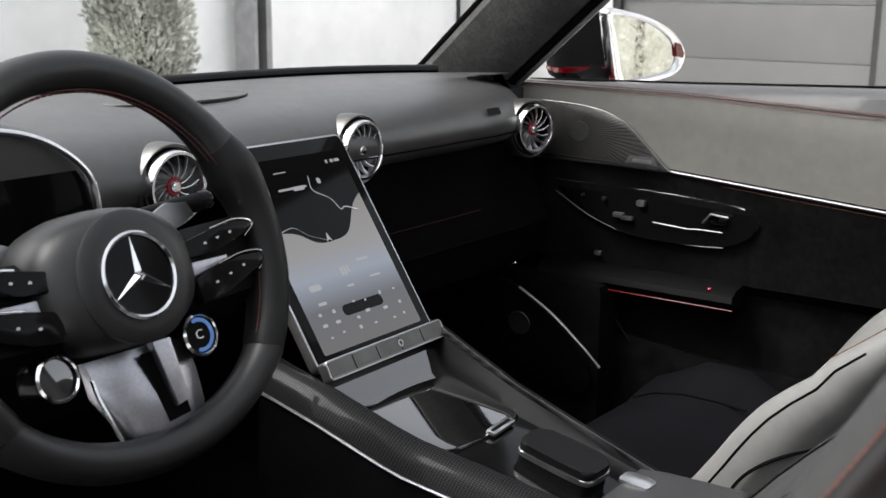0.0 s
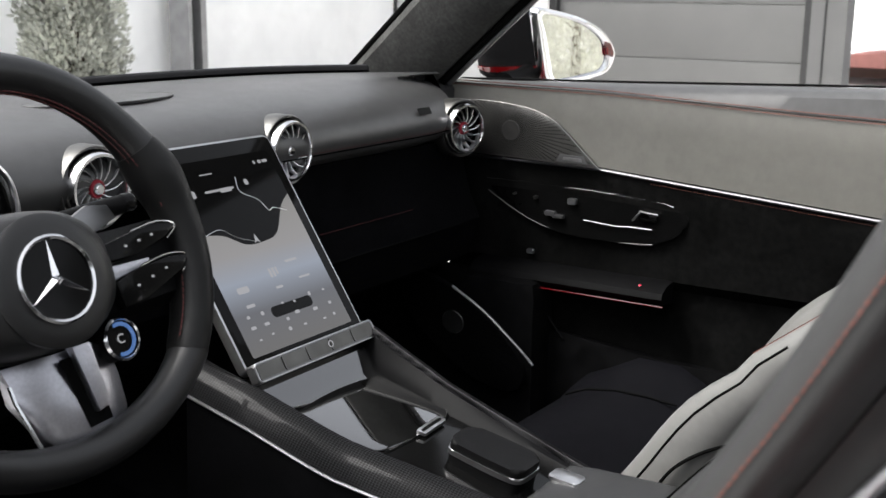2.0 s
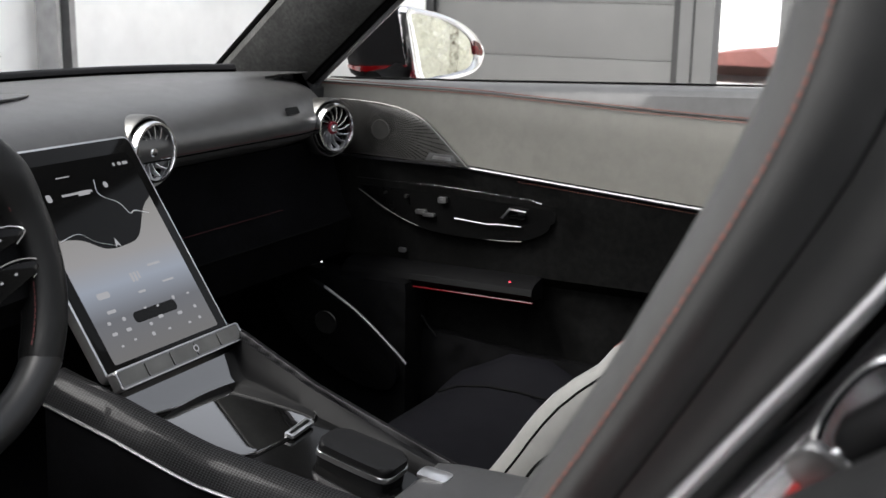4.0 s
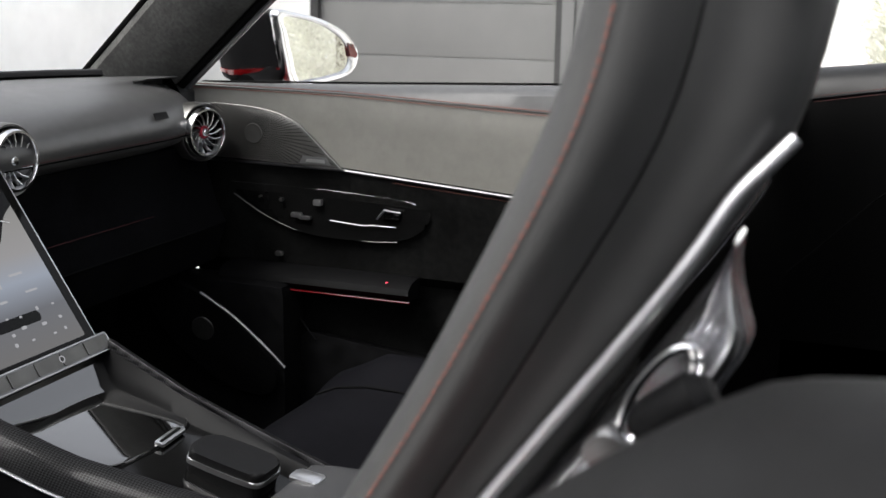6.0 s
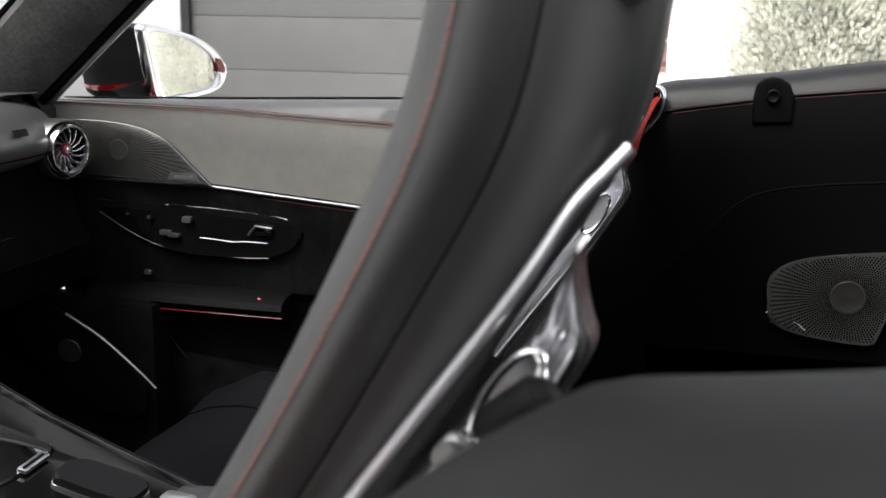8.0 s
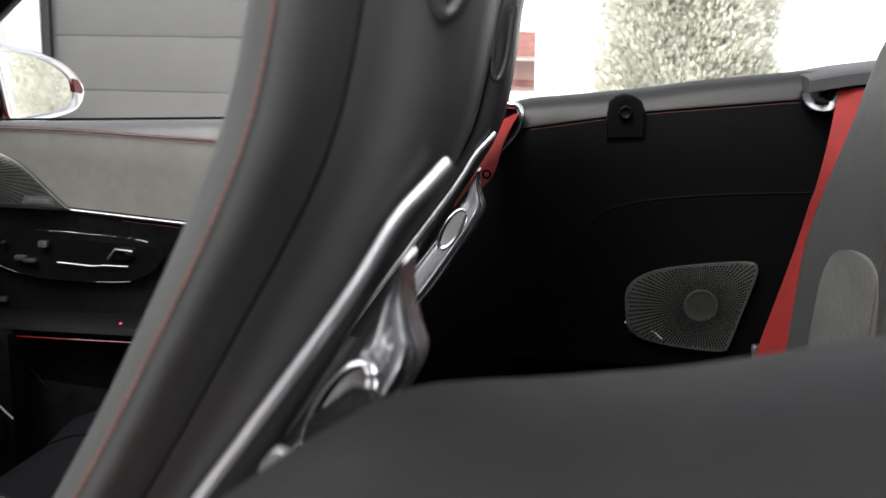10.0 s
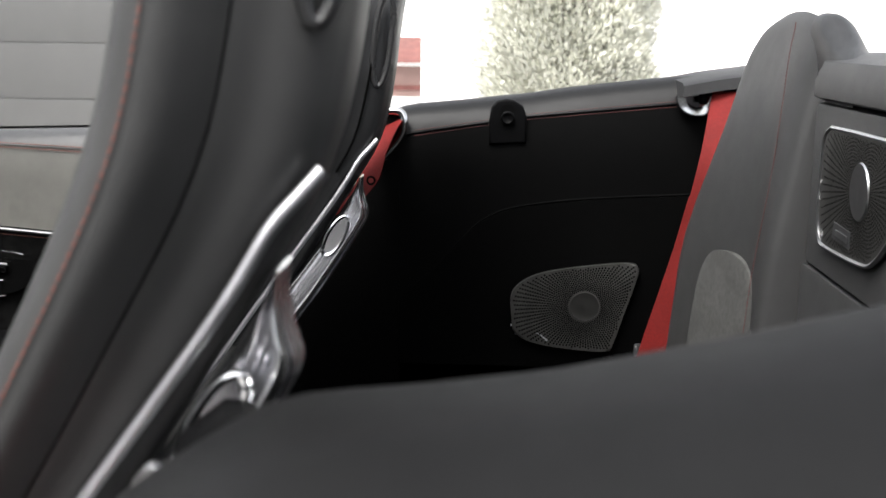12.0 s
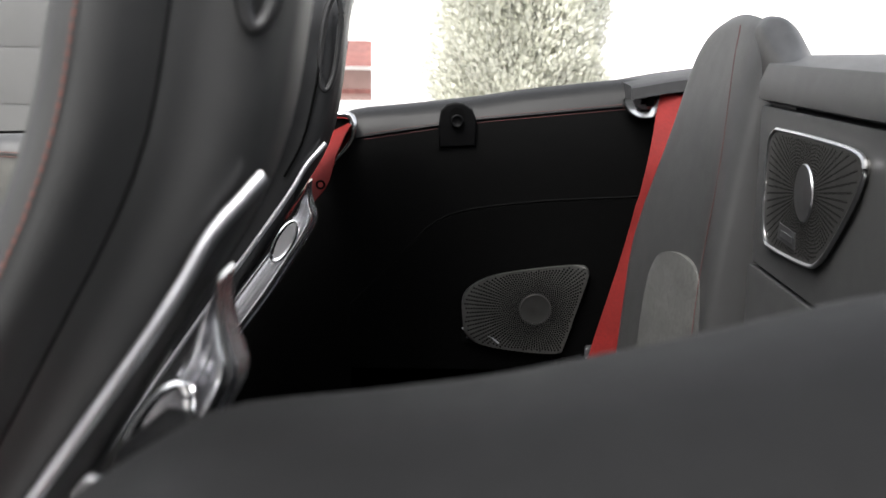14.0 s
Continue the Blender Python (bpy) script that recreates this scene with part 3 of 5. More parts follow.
for s in (1, -1):
    def sp(pts, z0=0.0):
        return [(s * a, b) for a, b in (pts if s > 0 else pts[::-1])]
    up = sp([(0.065, 0.008), (0.10, 0.014), (0.128, 0.018), (0.148, 0.015), (0.152, 0.011), (0.138, 0.002), (0.10, -0.006), (0.065, -0.010)])
    part("upper_switch_pad", prism(up, 0.012, Matrix.Translation((0, 0, 0.004)), 0.003), PAD, wheel, "glossy black touch pad", local=True)
    lo = sp([(0.068, -0.024), (0.10, -0.018), (0.13, -0.014), (0.152, -0.016), (0.158, -0.022), (0.146, -0.030), (0.10, -0.046), (0.072, -0.050)])
    part("lower_switch_pad", prism(lo, 0.012, Matrix.Translation((0, 0, 0.004)), 0.003), PAD, wheel, "glossy black touch pad", local=True)
    part("switch_trim", tube(catmull([(s * 0.10, 0.0150, 0.015), (s * 0.128, 0.0190, 0.015), (s * 0.147, 0.0165, 0.0145), (s * 0.154, 0.0110, 0.013), (s * 0.142, 0.002, 0.012)], 6), 0.0011, 6), CHROME, wheel, local=True)
    part("switch_trim", tube(catmull([(s * 0.10, -0.0175, 0.015), (s * 0.13, -0.0125, 0.015), (s * 0.153, -0.0145, 0.0145), (s * 0.160, -0.0225, 0.013), (s * 0.149, -0.031, 0.012)], 6), 0.0011, 6), CHROME, wheel, local=True)
    part("spoke_bar", box((min(s * 0.06, s * 0.12), -0.024, -0.004), (max(s * 0.06, s * 0.12), -0.011, 0.007), 0.002), SPOKE, wheel, "bright silver bar", local=True)
    part("spoke_core", loft([[(s * x, y + dy, z) for y, z in ((0.02, -0.01), (0.01, 0.003), (-0.05, 0.003), (-0.06, -0.01), (-0.04, -0.022), (0.0, -0.022))] for x, dy in ((0.06, 0), (0.11, 0.002), (0.155, 0.004))]), PLASTIC, wheel, local=True)
    part("paddle", prism([(s * a, b) for a, b in ((0.06, 0.034), (0.098, 0.050), (0.122, 0.047), (0.128, 0.034), (0.07, 0.012))][::s], 0.005, Matrix.Translation((0, 0, -0.035)), 0.002), DIM, wheel, "dark silver shift paddle", local=True)
    for k in range(3):
        for x, y in ((0.090 + 0.016 * k, 0.003 + 0.0025 * k), (0.092 + 0.018 * k, -0.0335 + 0.0045 * k)):
            part("icon", prism(rounded(0.0032, 0.0022, 0.0008, 2), 0.001, Matrix.Translation((s * x, y, 0.0155))), WHITEICON, wheel, local=True)
    D = Matrix.Translation((0.064 if s > 0 else -0.084, -0.0745, 0.0))
    dial = part("drive_dial", lathe([(0.019, -0.02), (0.019, 0.006), (0.0175, 0.009), (0.016, 0.009), (0.0155, 0.006), (0.0, 0.006)], D, 36), PAD, wheel, "round glossy selector dial", local=True)
    part("dial_ring", lathe([(0.0185, 0.006), (0.0195, 0.0085), (0.0175, 0.0105), (0.0165, 0.009)], D, 36), CHROME, dial, local=True)
    if s > 0:
        part("light_arc", tube([(0.064 + 0.0135 * math.cos(a), -0.0745 + 0.0135 * math.sin(a), 0.0072) for a in np.linspace(-1.9, 1.9, 24)], 0.0018, 6), LIT, dial, "glowing blue arc", local=True)
        part("letter", letters("C", 0.012, Matrix.Translation((0.0635, -0.0745, 0.0072))), WHITEICON, dial, local=True)
    else:
        part("dial_face", lathe([(0.0155, 0.0065), (0.0, 0.0075)], D, 30), PIANO, dial, local=True)
# forked lower spoke, set a little to the passenger side of the centre
SX = 0.013
fork = lambda x: 0.001 - 0.011 * (abs(x - SX + 0.004) / 0.054) ** 2.6
rings = []
for x in np.linspace(SX - 0.056, SX + 0.052, 15):
    top = -0.070
    bot = float(np.interp(x - SX, [-0.056, -0.038, 0.0, 0.043, 0.052], [-0.100, -0.142, -0.156, -0.151, -0.135]))
    h = fork(x)
    rings.append([(x, top, h - 0.006), (x, bot * 0.5 + top * 0.5, h), (x, bot + 0.004, h - 0.0005), (x, bot, h - 0.003), (x, bot, h - 0.012), (x, top, h - 0.014)])
part("lower_spoke", loft(rings), SPOKE, wheel, "brushed silver fork", local=True)
for x in (0.012, 0.015, 0.018, 0.0245, 0.0315, 0.0385):
    w = 0.0008 if x < 0.02 else 0.0024
    part("maker_mark", box((SX + x - w, -0.1475, fork(SX + x) - 0.002), (SX + x + w, -0.1425, fork(SX + x) + 0.0006)), HOLE, wheel, local=True)
part("spoke_edge", tube([(SX - 0.056, -0.085, -0.010), (SX - 0.056, -0.10, -0.008), (SX - 0.043, -0.146, -0.008)], 0.002, 6), CHROME, wheel, local=True)
part("spoke_slot", prism([(SX - 0.012, -0.076), (SX + 0.020, -0.076), (SX + 0.024, -0.136), (SX + 0.000, -0.138)][::-1], 0.0006, Matrix.Translation((0, 0, 0.001))), HOLE, wheel, local=True)
part("slot_blade", prism([(SX - 0.002, -0.068), (SX + 0.018, -0.068), (SX + 0.022, -0.124), (SX + 0.008, -0.127)][::-1], 0.008, Matrix.Translation((0, 0, 0.001)), 0.003), SPOKE, wheel, local=True)
part("column_shroud", loft([[(0.05 * math.cos(a), 0.045 * math.sin(a) - 0.01, h) for a in np.linspace(0, 6.283, 25)[:-1]] for h in (-0.04, -0.12, -0.2)]), PLASTIC, wheel, local=True)
stalk = thing("column_stalk", "black column lever behind the steering wheel", "lever", (-0.30, 0.81, 0.865))
part("lever", tube([(-0.33, 0.815, 0.868), (-0.27, 0.805, 0.876), (-0.232, 0.80, 0.880)], [0.010, 0.0105, 0.010], 12), PLASTIC, stalk)
part("lever_ring", tube([(-0.242, 0.802, 0.879), (-0.232, 0.80, 0.880), (-0.228, 0.799, 0.8805)], [0.0108, 0.0108, 0.008], 12), PAD, stalk)

# ---- central display ----
SA = math.atan2(0.157, 0.238)
SM = axes((0, 0.756, 0.668), (1, 0, 0), (0, math.sin(SA), math.cos(SA)))
disp = thing("central_display", "large upright touch display with thin silver frame", "display", (0, 0.756, 0.668), SM.to_3x3())
part("housing", prism([(a, b + 0.142) for a, b in rounded(0.222, 0.29, 0.010)], 0.014, Matrix.Translation((0, 0, -0.014)), 0.002), SATIN, disp, "thin silver frame", local=True)
part("glass", prism([(a, b + 0.142) for a, b in rounded(0.216, 0.284, 0.008)], 0.0012, Matrix.Translation((0, 0, 0.0)), 0.0004), GLASSY, disp, local=True)
pic = bpy.data.materials.new("display_picture")
pic.use_nodes = True
nt = pic.node_tree
b = nt.nodes["Principled BSDF"]
tc = nt.nodes.new("ShaderNodeTexCoord")
sx = nt.nodes.new("ShaderNodeSeparateXYZ")
nt.links.new(tc.outputs["Object"], sx.inputs[0])
rp = nt.nodes.new("ShaderNodeValToRGB")
mr = nt.nodes.new("ShaderNodeMapRange")
mr.inputs["From Min"].default_value, mr.inputs["From Max"].default_value = 0.0, 0.285
nt.links.new(sx.outputs["Y"], mr.inputs["Value"])
nt.links.new(mr.outputs[0], rp.inputs[0])
# Ramp greys include the sky's reflection on the glass, painted into the picture.
el = rp.color_ramp.elements
el[0].position, el[0].color = 0.05, (0.036, 0.035, 0.035, 1)
el[1].position, el[1].color = 0.95, (0.03, 0.03, 0.032, 1)
for q, c in ((0.22, (0.033, 0.034, 0.038, 1)), (0.36, (0.074, 0.082, 0.098, 1)), (0.48, (0.074, 0.072, 0.073, 1)), (0.64, (0.066, 0.064, 0.062, 1))):
    e = el.new(q)
    e.color = c
nt.links.new(rp.outputs[0], b.inputs["Emission Color"])
b.inputs["Emission Strength"].default_value = 1.75
b.inputs["Specular IOR Level"].default_value = 0.2
b.inputs["Base Color"].default_value = (0.004, 0.004, 0.004, 1)
b.inputs["Roughness"].default_value = 0.12
screen_picture = part("picture", prism([(a, b + 0.138) for a, b in rounded(0.186, 0.252, 0.003)], 0.0006, Matrix.Translation((0, 0, 0.0012))), pic, disp, "map above a blue lit control page, greyed by painted sky reflection", local=True)
dark = catmull([(-0.093, 0.172), (-0.05, 0.164), (-0.02, 0.147), (0.01, 0.145), (0.04, 0.152), (0.07, 0.185), (0.093, 0.20)], 6) + [(0.093, 0.264), (-0.093, 0.264)]
part("map_dark_area", prism(dark, 0.0004, Matrix.Translation((0, 0, 0.0018))), GLASSY, screen_picture, local=True)
part("route_line", tube([(*p, 0.0023) for p in catmull([(0.075, 0.178), (0.055, 0.185), (0.045, 0.183), (0.035, 0.20), (0.012, 0.215), (0.015, 0.235)], 6)], 0.0006, 5), SATIN, screen_picture, local=True)
part("route_line", tube([(*p, 0.0023) for p in catmull([(-0.08, 0.168), (-0.05, 0.172), (-0.03, 0.158), (-0.005, 0.148)], 6)], 0.0006, 5), SATIN, screen_picture, local=True)
part("position_arrow", prism([(0, 0.157), (0.0045, 0.145), (0, 0.148), (-0.0045, 0.145)][::-1], 0.0006, Matrix.Translation((0, 0, 0.0022))), WHITEICON, screen_picture, local=True)
rnd = random.Random(4)
icons = [(-0.03, 0.245, 0.022, 0.0015), (0.06, 0.25, 0.004, 0.005), (0.07, 0.25, 0.006, 0.005), (0.08, 0.25, 0.010, 0.004), (-0.065, 0.222, 0.008, 0.010), (-0.02, 0.222, 0.05, 0.003),
         (0.03, 0.226, 0.007, 0.008), (-0.01, 0.221, 0.02, 0.006), (-0.004, 0.104, 0.004, 0.012), (0.002, 0.104, 0.004, 0.012), (0.008, 0.105, 0.003, 0.010), (0.04, 0.113, 0.022, 0.003), (0.05, 0.088, 0.020, 0.0025), (0.0, 0.084, 0.012, 0.003),
         (-0.06, 0.093, 0.02, 0.008), (-0.06, 0.072, 0.014, 0.004)]
for row, y in enumerate((0.062, 0.045, 0.030)):
    icons += [(x + rnd.uniform(-0.004, 0.004), y + rnd.uniform(-0.003, 0.003), rnd.choice((0.004, 0.005, 0.008)), rnd.choice((0.0025, 0.004, 0.005))) for x in (-0.07, -0.045, -0.012, 0.012, 0.045, 0.068)]
for x, y, w, h in icons:
    part("icon", prism([(x + a, y + c) for a, c in rounded(w, h, min(w, h) * 0.35, 3)], 0.0005, Matrix.Translation((0, 0, 0.0018))), WHITEICON, screen_picture, local=True)
part("icon_strip", prism([(a, c + 0.056) for a, c in rounded(0.075, 0.014, 0.006)], 0.0004, Matrix.Translation((0.005, 0, 0.0017))), GLASSY, screen_picture, local=True)

# ---- centre console ----
cons = thing("centre_console", "glossy black centre console between carbon fibre rails", "console", (0, 0.6, 0.5))
bar = part("switch_bar", prism(rounded(0.224, 0.024, 0.004), 0.012, axes((0, 0.752, 0.663), (1, 0, 0), (0, 0.5, 0.87)), 0.002), DIM, cons, "dark satin row of switches", smooth=12)
for k in range(5):
    part("switch", prism(rounded(0.0415, 0.017, 0.002), 0.0016, axes((-0.088 + 0.044 * k, 0.7415, 0.6695), (1, 0, 0), (0, 0.5, 0.87)), 0.0008), GRILLEDOOR, bar, smooth=12)
part("switch_frame", tube([axes((0, 0.7455, 0.6668), (1, 0, 0), (0, 0.5, 0.87)) @ Vector((a, b, 0.006)) for a, b in rounded(0.222, 0.022, 0.004) + rounded(0.222, 0.022, 0.004)[:1]], 0.0011, 6), BRIGHT, cons)
part("power_mark", lathe([(0.0045, 0), (0.0045, 0.0006), (0.003, 0.0006)], axes((0.022, 0.7395, 0.671), (1, 0, 0), (0, 0.5, 0.87)), 20), WHITEICON, bar)
part("slope", loft([[(x, y, z) for y, z in ((0.755, 0.66), (0.742, 0.645), (0.722, 0.624), (0.70, 0.612), (0.70, 0.58), (0.78, 0.58))] for x in (-0.112, 0.112)]), PIANO, cons)


def inner_x(y):
    return float(np.interp(y, [0.40, 0.45, 0.55, 0.65, 0.75, 0.82], [0.06, 0.068, 0.083, 0.098, 0.106, 0.108]))


def rail_z(y):
    return float(np.interp(y, [0.38, 0.45, 0.55, 0.62, 0.68, 0.74, 0.82], [0.565, 0.578, 0.598, 0.612, 0.632, 0.652, 0.672]))


def deck_z(y):
    return float(np.interp(y, [0.35, 0.45, 0.56, 0.60, 0.72, 0.80], [0.55, 0.562, 0.588, 0.5945, 0.6185, 0.630]))


ys = np.linspace(0.40, 0.82, 30)
for s in (-1, 1):
    rings = []
    for y in ys:
        x, z = inner_x(y), rail_z(y) + (float(np.interp(y, [0.40, 0.50, 0.60, 0.68, 0.74, 0.82], [0.0, 0.004, 0.009, 0.013, 0.018, 0.010])) if s > 0 else 0.0)
        prof = [(x - 0.002, z - 0.05), (x, z - 0.004), (x + 0.004, z + 0.001), (x + 0.012, z), (x + 0.028, z - 0.016), (x + 0.037, z - 0.030), (x + 0.036, z - 0.036), (x + 0.02, z - 0.045)]
        rings.append([(s * a, y, b) for a, b in prof])
    part("carbon_rail", loft(rings), CARBON, cons, "lacquered carbon fibre rail")
    part("rail_trim", tube([(s * (inner_x(y) + 0.0375), y, rail_z(y) - 0.033) for y in ys], 0.0022, 6), SATIN, cons)
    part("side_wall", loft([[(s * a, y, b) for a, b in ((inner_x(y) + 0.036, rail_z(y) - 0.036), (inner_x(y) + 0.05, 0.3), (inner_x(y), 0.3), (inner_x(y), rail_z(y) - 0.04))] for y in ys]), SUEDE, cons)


part("console_edge", loft([[(inner_x(y) - 0.020, y, deck_z(y) - 0.003), (inner_x(y) - 0.008, y, rail_z(y) * 0.55 + deck_z(y) * 0.45 + 0.004), (inner_x(y) + 0.0015, y, rail_z(y) + float(np.interp(y, [0.40, 0.50, 0.60, 0.68, 0.74, 0.82], [-0.004, 0.0, 0.005, 0.009, 0.014, 0.006]))), (inner_x(y) + 0.0015, y, 0.55), (inner_x(y) - 0.020, y, 0.55)] for y in ys]), PLASTIC, cons, "black inner edge")


def crown(x, y):
    """The deck's height: rising forward, and slightly arched across."""
    k = min(1.0, max(0.0, (y - 0.50) / 0.09))
    return deck_z(y) - k * 0.3 * x ** 2


def lid_half(y, grow=1.0):
    u = min(1.0, abs(y - 0.661) / (0.0715 * grow))
    return (0.086 + 0.10 * (y - 0.661)) * grow * (1 - u ** 7) ** (1 / 3.2)


xs = np.linspace(-1, 1, 15)
part("deck", loft([[(k * inner_x(y), y, crown(k * inner_x(y), y)) for k in xs] + [(inner_x(y), y, 0.53), (-inner_x(y), y, 0.53)] for y in np.linspace(0.36, 0.76, 30)]), PAD, cons)
for nm, grow, lift, mt in (("lid_gap", 1.03, 0.0012, HOLE), ("lid", 1.0, 0.0035, PIANO)):
    rings = []
    for y in np.linspace(0.661 - 0.0714 * grow, 0.661 + 0.0714 * grow, 36):
        w = max(0.004, lid_half(y, grow))
        rings.append([(k * w, y, crown(k * w, y) + lift - (0.0008 if abs(k) == 1 else 0)) for k in xs] + [(w, y, crown(w, y) - 0.004), (-w, y, crown(-w, y) - 0.004)])
    part(nm, loft(rings), mt, cons, "glossy black sliding lid" if nm == "lid" else "")
edge_pts = [(lid_half(y), y) for y in np.linspace(0.594, 0.728, 24)]
part("lid_edge", tube([(w, y, crown(w, y) + 0.0035) for w, y in edge_pts], 0.0006, 5), GRILLE, cons)
part("lid_edge", tube([(-w, y, crown(-w, y) + 0.0035) for w, y in edge_pts], 0.0005, 5), GRILLE, cons)
part("lid_handle", prism(rounded(0.052, 0.013, 0.003), 0.004, axes((0.020, 0.590, 0.5955), (1, 0.08, 0), (0, 1, 0.15)), 0.001), SATIN, cons, "silver lid handle")
part("handle_slot", prism(rounded(0.044, 0.004, 0.0015), 0.0006, axes((0.020, 0.5895, 0.5997), (1, 0.08, 0), (0, 1, 0.15))), HOLE, cons)
rest = thing("hand_rest", "black leather hand rest on a silver base", "hand rest", (0, 0.5, 0.57))
RM = axes((0.0, 0.495, 0.579), (1, 0, 0), (0, 1, 0.2)) @ Matrix.Diagonal((0.80, 0.82, 1.0, 1.0))
shape = catmull([(-0.03, 0.055), (0.0, 0.060), (0.03, 0.055), (0.036, 0.03), (0.037, -0.03), (0.03, -0.055), (0.0, -0.060), (-0.03, -0.055), (-0.037, -0.03), (-0.036, 0.03)], 5, True)[::-1]
part("base", prism([(a * 0.97, b * 0.97) for a, b in shape], 0.02, RM @ Matrix.Translation((0, 0, -0.012)), 0.002), BLACKL, rest)
part("rim", prism([(a * 1.02, b * 1.015) for a, b in shape], 0.006, RM @ Matrix.Translation((0, 0, 0.006)), 0.002), BRIGHT, rest, "silver band")
part("pad", prism([(a * 0.985, b * 0.985) for a, b in shape], 0.010, RM @ Matrix.Translation((0, 0, 0.0115)), 0.006, 5), BLACKL, rest)
arm = thing("armrest_box", "black leather centre armrest with small silver button", "armrest", (0, 0.3, 0.5))
part("front_pad", prism([(x, y - 0.36) for x, y in ((-0.07, 0.40), (-0.06, 0.43), (0.06, 0.43), (0.07, 0.40), (0.075, 0.30), (-0.075, 0.30))][::-1], 0.05, axes((0, 0.36, 0.525), (1, 0, 0), (0, 1, 0)), 0.008, 3), LEATHER, arm)
part("lid_pad", prism(rounded(0.16, 0.28, 0.02), 0.06, axes((0, 0.145, 0.53), (1, 0, 0), (0, 1, 0)), 0.012, 3), LEATHER, arm)
part("body", box((-0.085, -0.1, 0.3), (0.085, 0.41, 0.53)), SUEDE, arm)
part("button", prism(rounded(0.026, 0.036, 0.005), 0.004, axes((0.022, 0.413, 0.574), (1, 0, 0), (0, 1, 0.1)), 0.0012), SATIN, arm, "small silver button")


# ---- passenger door ----
def top_z(y):
    return float(np.interp(y, [-0.05, 0.37, 0.70, 1.05], [0.968, 0.955, 0.944, 0.934]))


def stitch_z(y):
    return float(np.interp(y, [-0.05, 0.37, 0.70, 1.05], [0.905, 0.917, 0.932, 0.936]))


def trim_z(y):
    return float(np.interp(y, [-0.05, 0.354, 0.714, 1.05], [0.745, 0.775, 0.803, 0.808]))


door = thing("passenger_door", "car door lined with grey leather and dark suede", "car door", (0.76, 0.5, 0.3))
dy = np.linspace(-0.03, 1.035, 44)
part("sill_roll", loft([[(0.84, y, top_z(y) - 0.02), (0.80, y, top_z(y) - 0.001), (0.76, y, top_z(y)), (0.737, y, top_z(y) - 0.004), (0.725, y, top_z(y) - 0.012), (0.719, y, stitch_z(y) + 0.001), (0.728, y, stitch_z(y) - 0.001), (0.82, y, stitch_z(y))] for y in dy]), SILL, door, "dark grey leather sill")
part("leather_panel", loft([[(0.7215, y, stitch_z(y)), (0.7185, y, stitch_z(y) - 0.006), (0.7165, y, stitch_z(y) * 0.6 + trim_z(y) * 0.4), (0.7195, y, trim_z(y) + 0.004), (0.80, y, trim_z(y)), (0.80, y, stitch_z(y))] for y in dy]), GREY, door, "warm grey leather")
for dz in (0.004, -0.003):
    part("stitching", stitches([(0.7162, y, stitch_z(y) + dz) for y in dy], 0.0042, 0.0034, 0.0009), ORANGE, door, "orange seam thread")
part("window_gasket", tube([(0.80, y, top_z(y) + 0.0015) for y in dy], 0.002, 6, 2.0), HOLE, door)
part("trim_strip", tube([(0.7165, y, trim_z(y)) for y in dy], 0.0026, 8), DIM, door, "thin satin trim line")
part("trim_stitching", stitches([(0.7195, y, trim_z(y) - 0.009) for y in np.linspace(0.0, 0.62, 30)], 0.005), ORANGE, door)
part("suede_panel", loft([[(0.7195, y, trim_z(y) - 0.002), (0.7215, y, trim_z(y) - 0.03), (0.735, y, 0.69), (0.742, y, 0.62), (0.765, y, 0.60), (0.77, y, 0.45), (0.76, y, 0.32), (0.82, y, 0.30), (0.82, y, trim_z(y))] for y in dy]), DOORSUEDE, door, "dark suede lower panel")
part("outer_skin", loft([[(0.845, y, top_z(y) - 0.02), (0.90, y, 0.88), (0.94, y, 0.75), (0.95, y, 0.5), (0.92, y, 0.25), (0.85, y, 0.25)] for y in dy]), REDPAINT, door, "red painted outer skin")


def yz(pts, n=0):
    q = catmull(pts, n, True) if n else pts
    return [(-a, b) for a, b in q]


def facing(outline):
    """Turn an outline so that its raised face looks to -x."""
    area = sum(a[0] * b[1] - b[0] * a[1] for a, b in zip(outline, outline[1:] + outline[:1]))
    return outline if area > 0 else outline[::-1]


CAB = lambda x: axes((x, 0, 0), (0, -1, 0), (0, 0, 1))
spk = [(0.985, 0.814), (0.985, 0.905), (0.94, 0.907), (0.88, 0.904), (0.83, 0.896), (0.79, 0.880), (0.765, 0.860), (0.735, 0.832), (0.706, 0.806), (0.80, 0.809)]
out = facing(yz(spk))
door_grille = part("speaker_grille", prism(out, 0.008, CAB(0.7135), 0.002), GRILLEDOOR, door, "pointed metal loudspeaker grille")
part("grille_rim", tube([(0.7055, -a, b) for a, b in catmull([(-p, q) for p, q in spk[1:9]], 5)], 0.0014, 6), GRILLEDOOR, door_grille)


def inside(pt, poly):
    hit = False
    for (x1, y1), (x2, y2) in zip(poly, poly[1:] + poly[:1]):
        if (y1 > pt[1]) != (y2 > pt[1]) and pt[0] < (x2 - x1) * (pt[1] - y1) / (y2 - y1) + x1:
            hit = not hit
    return hit


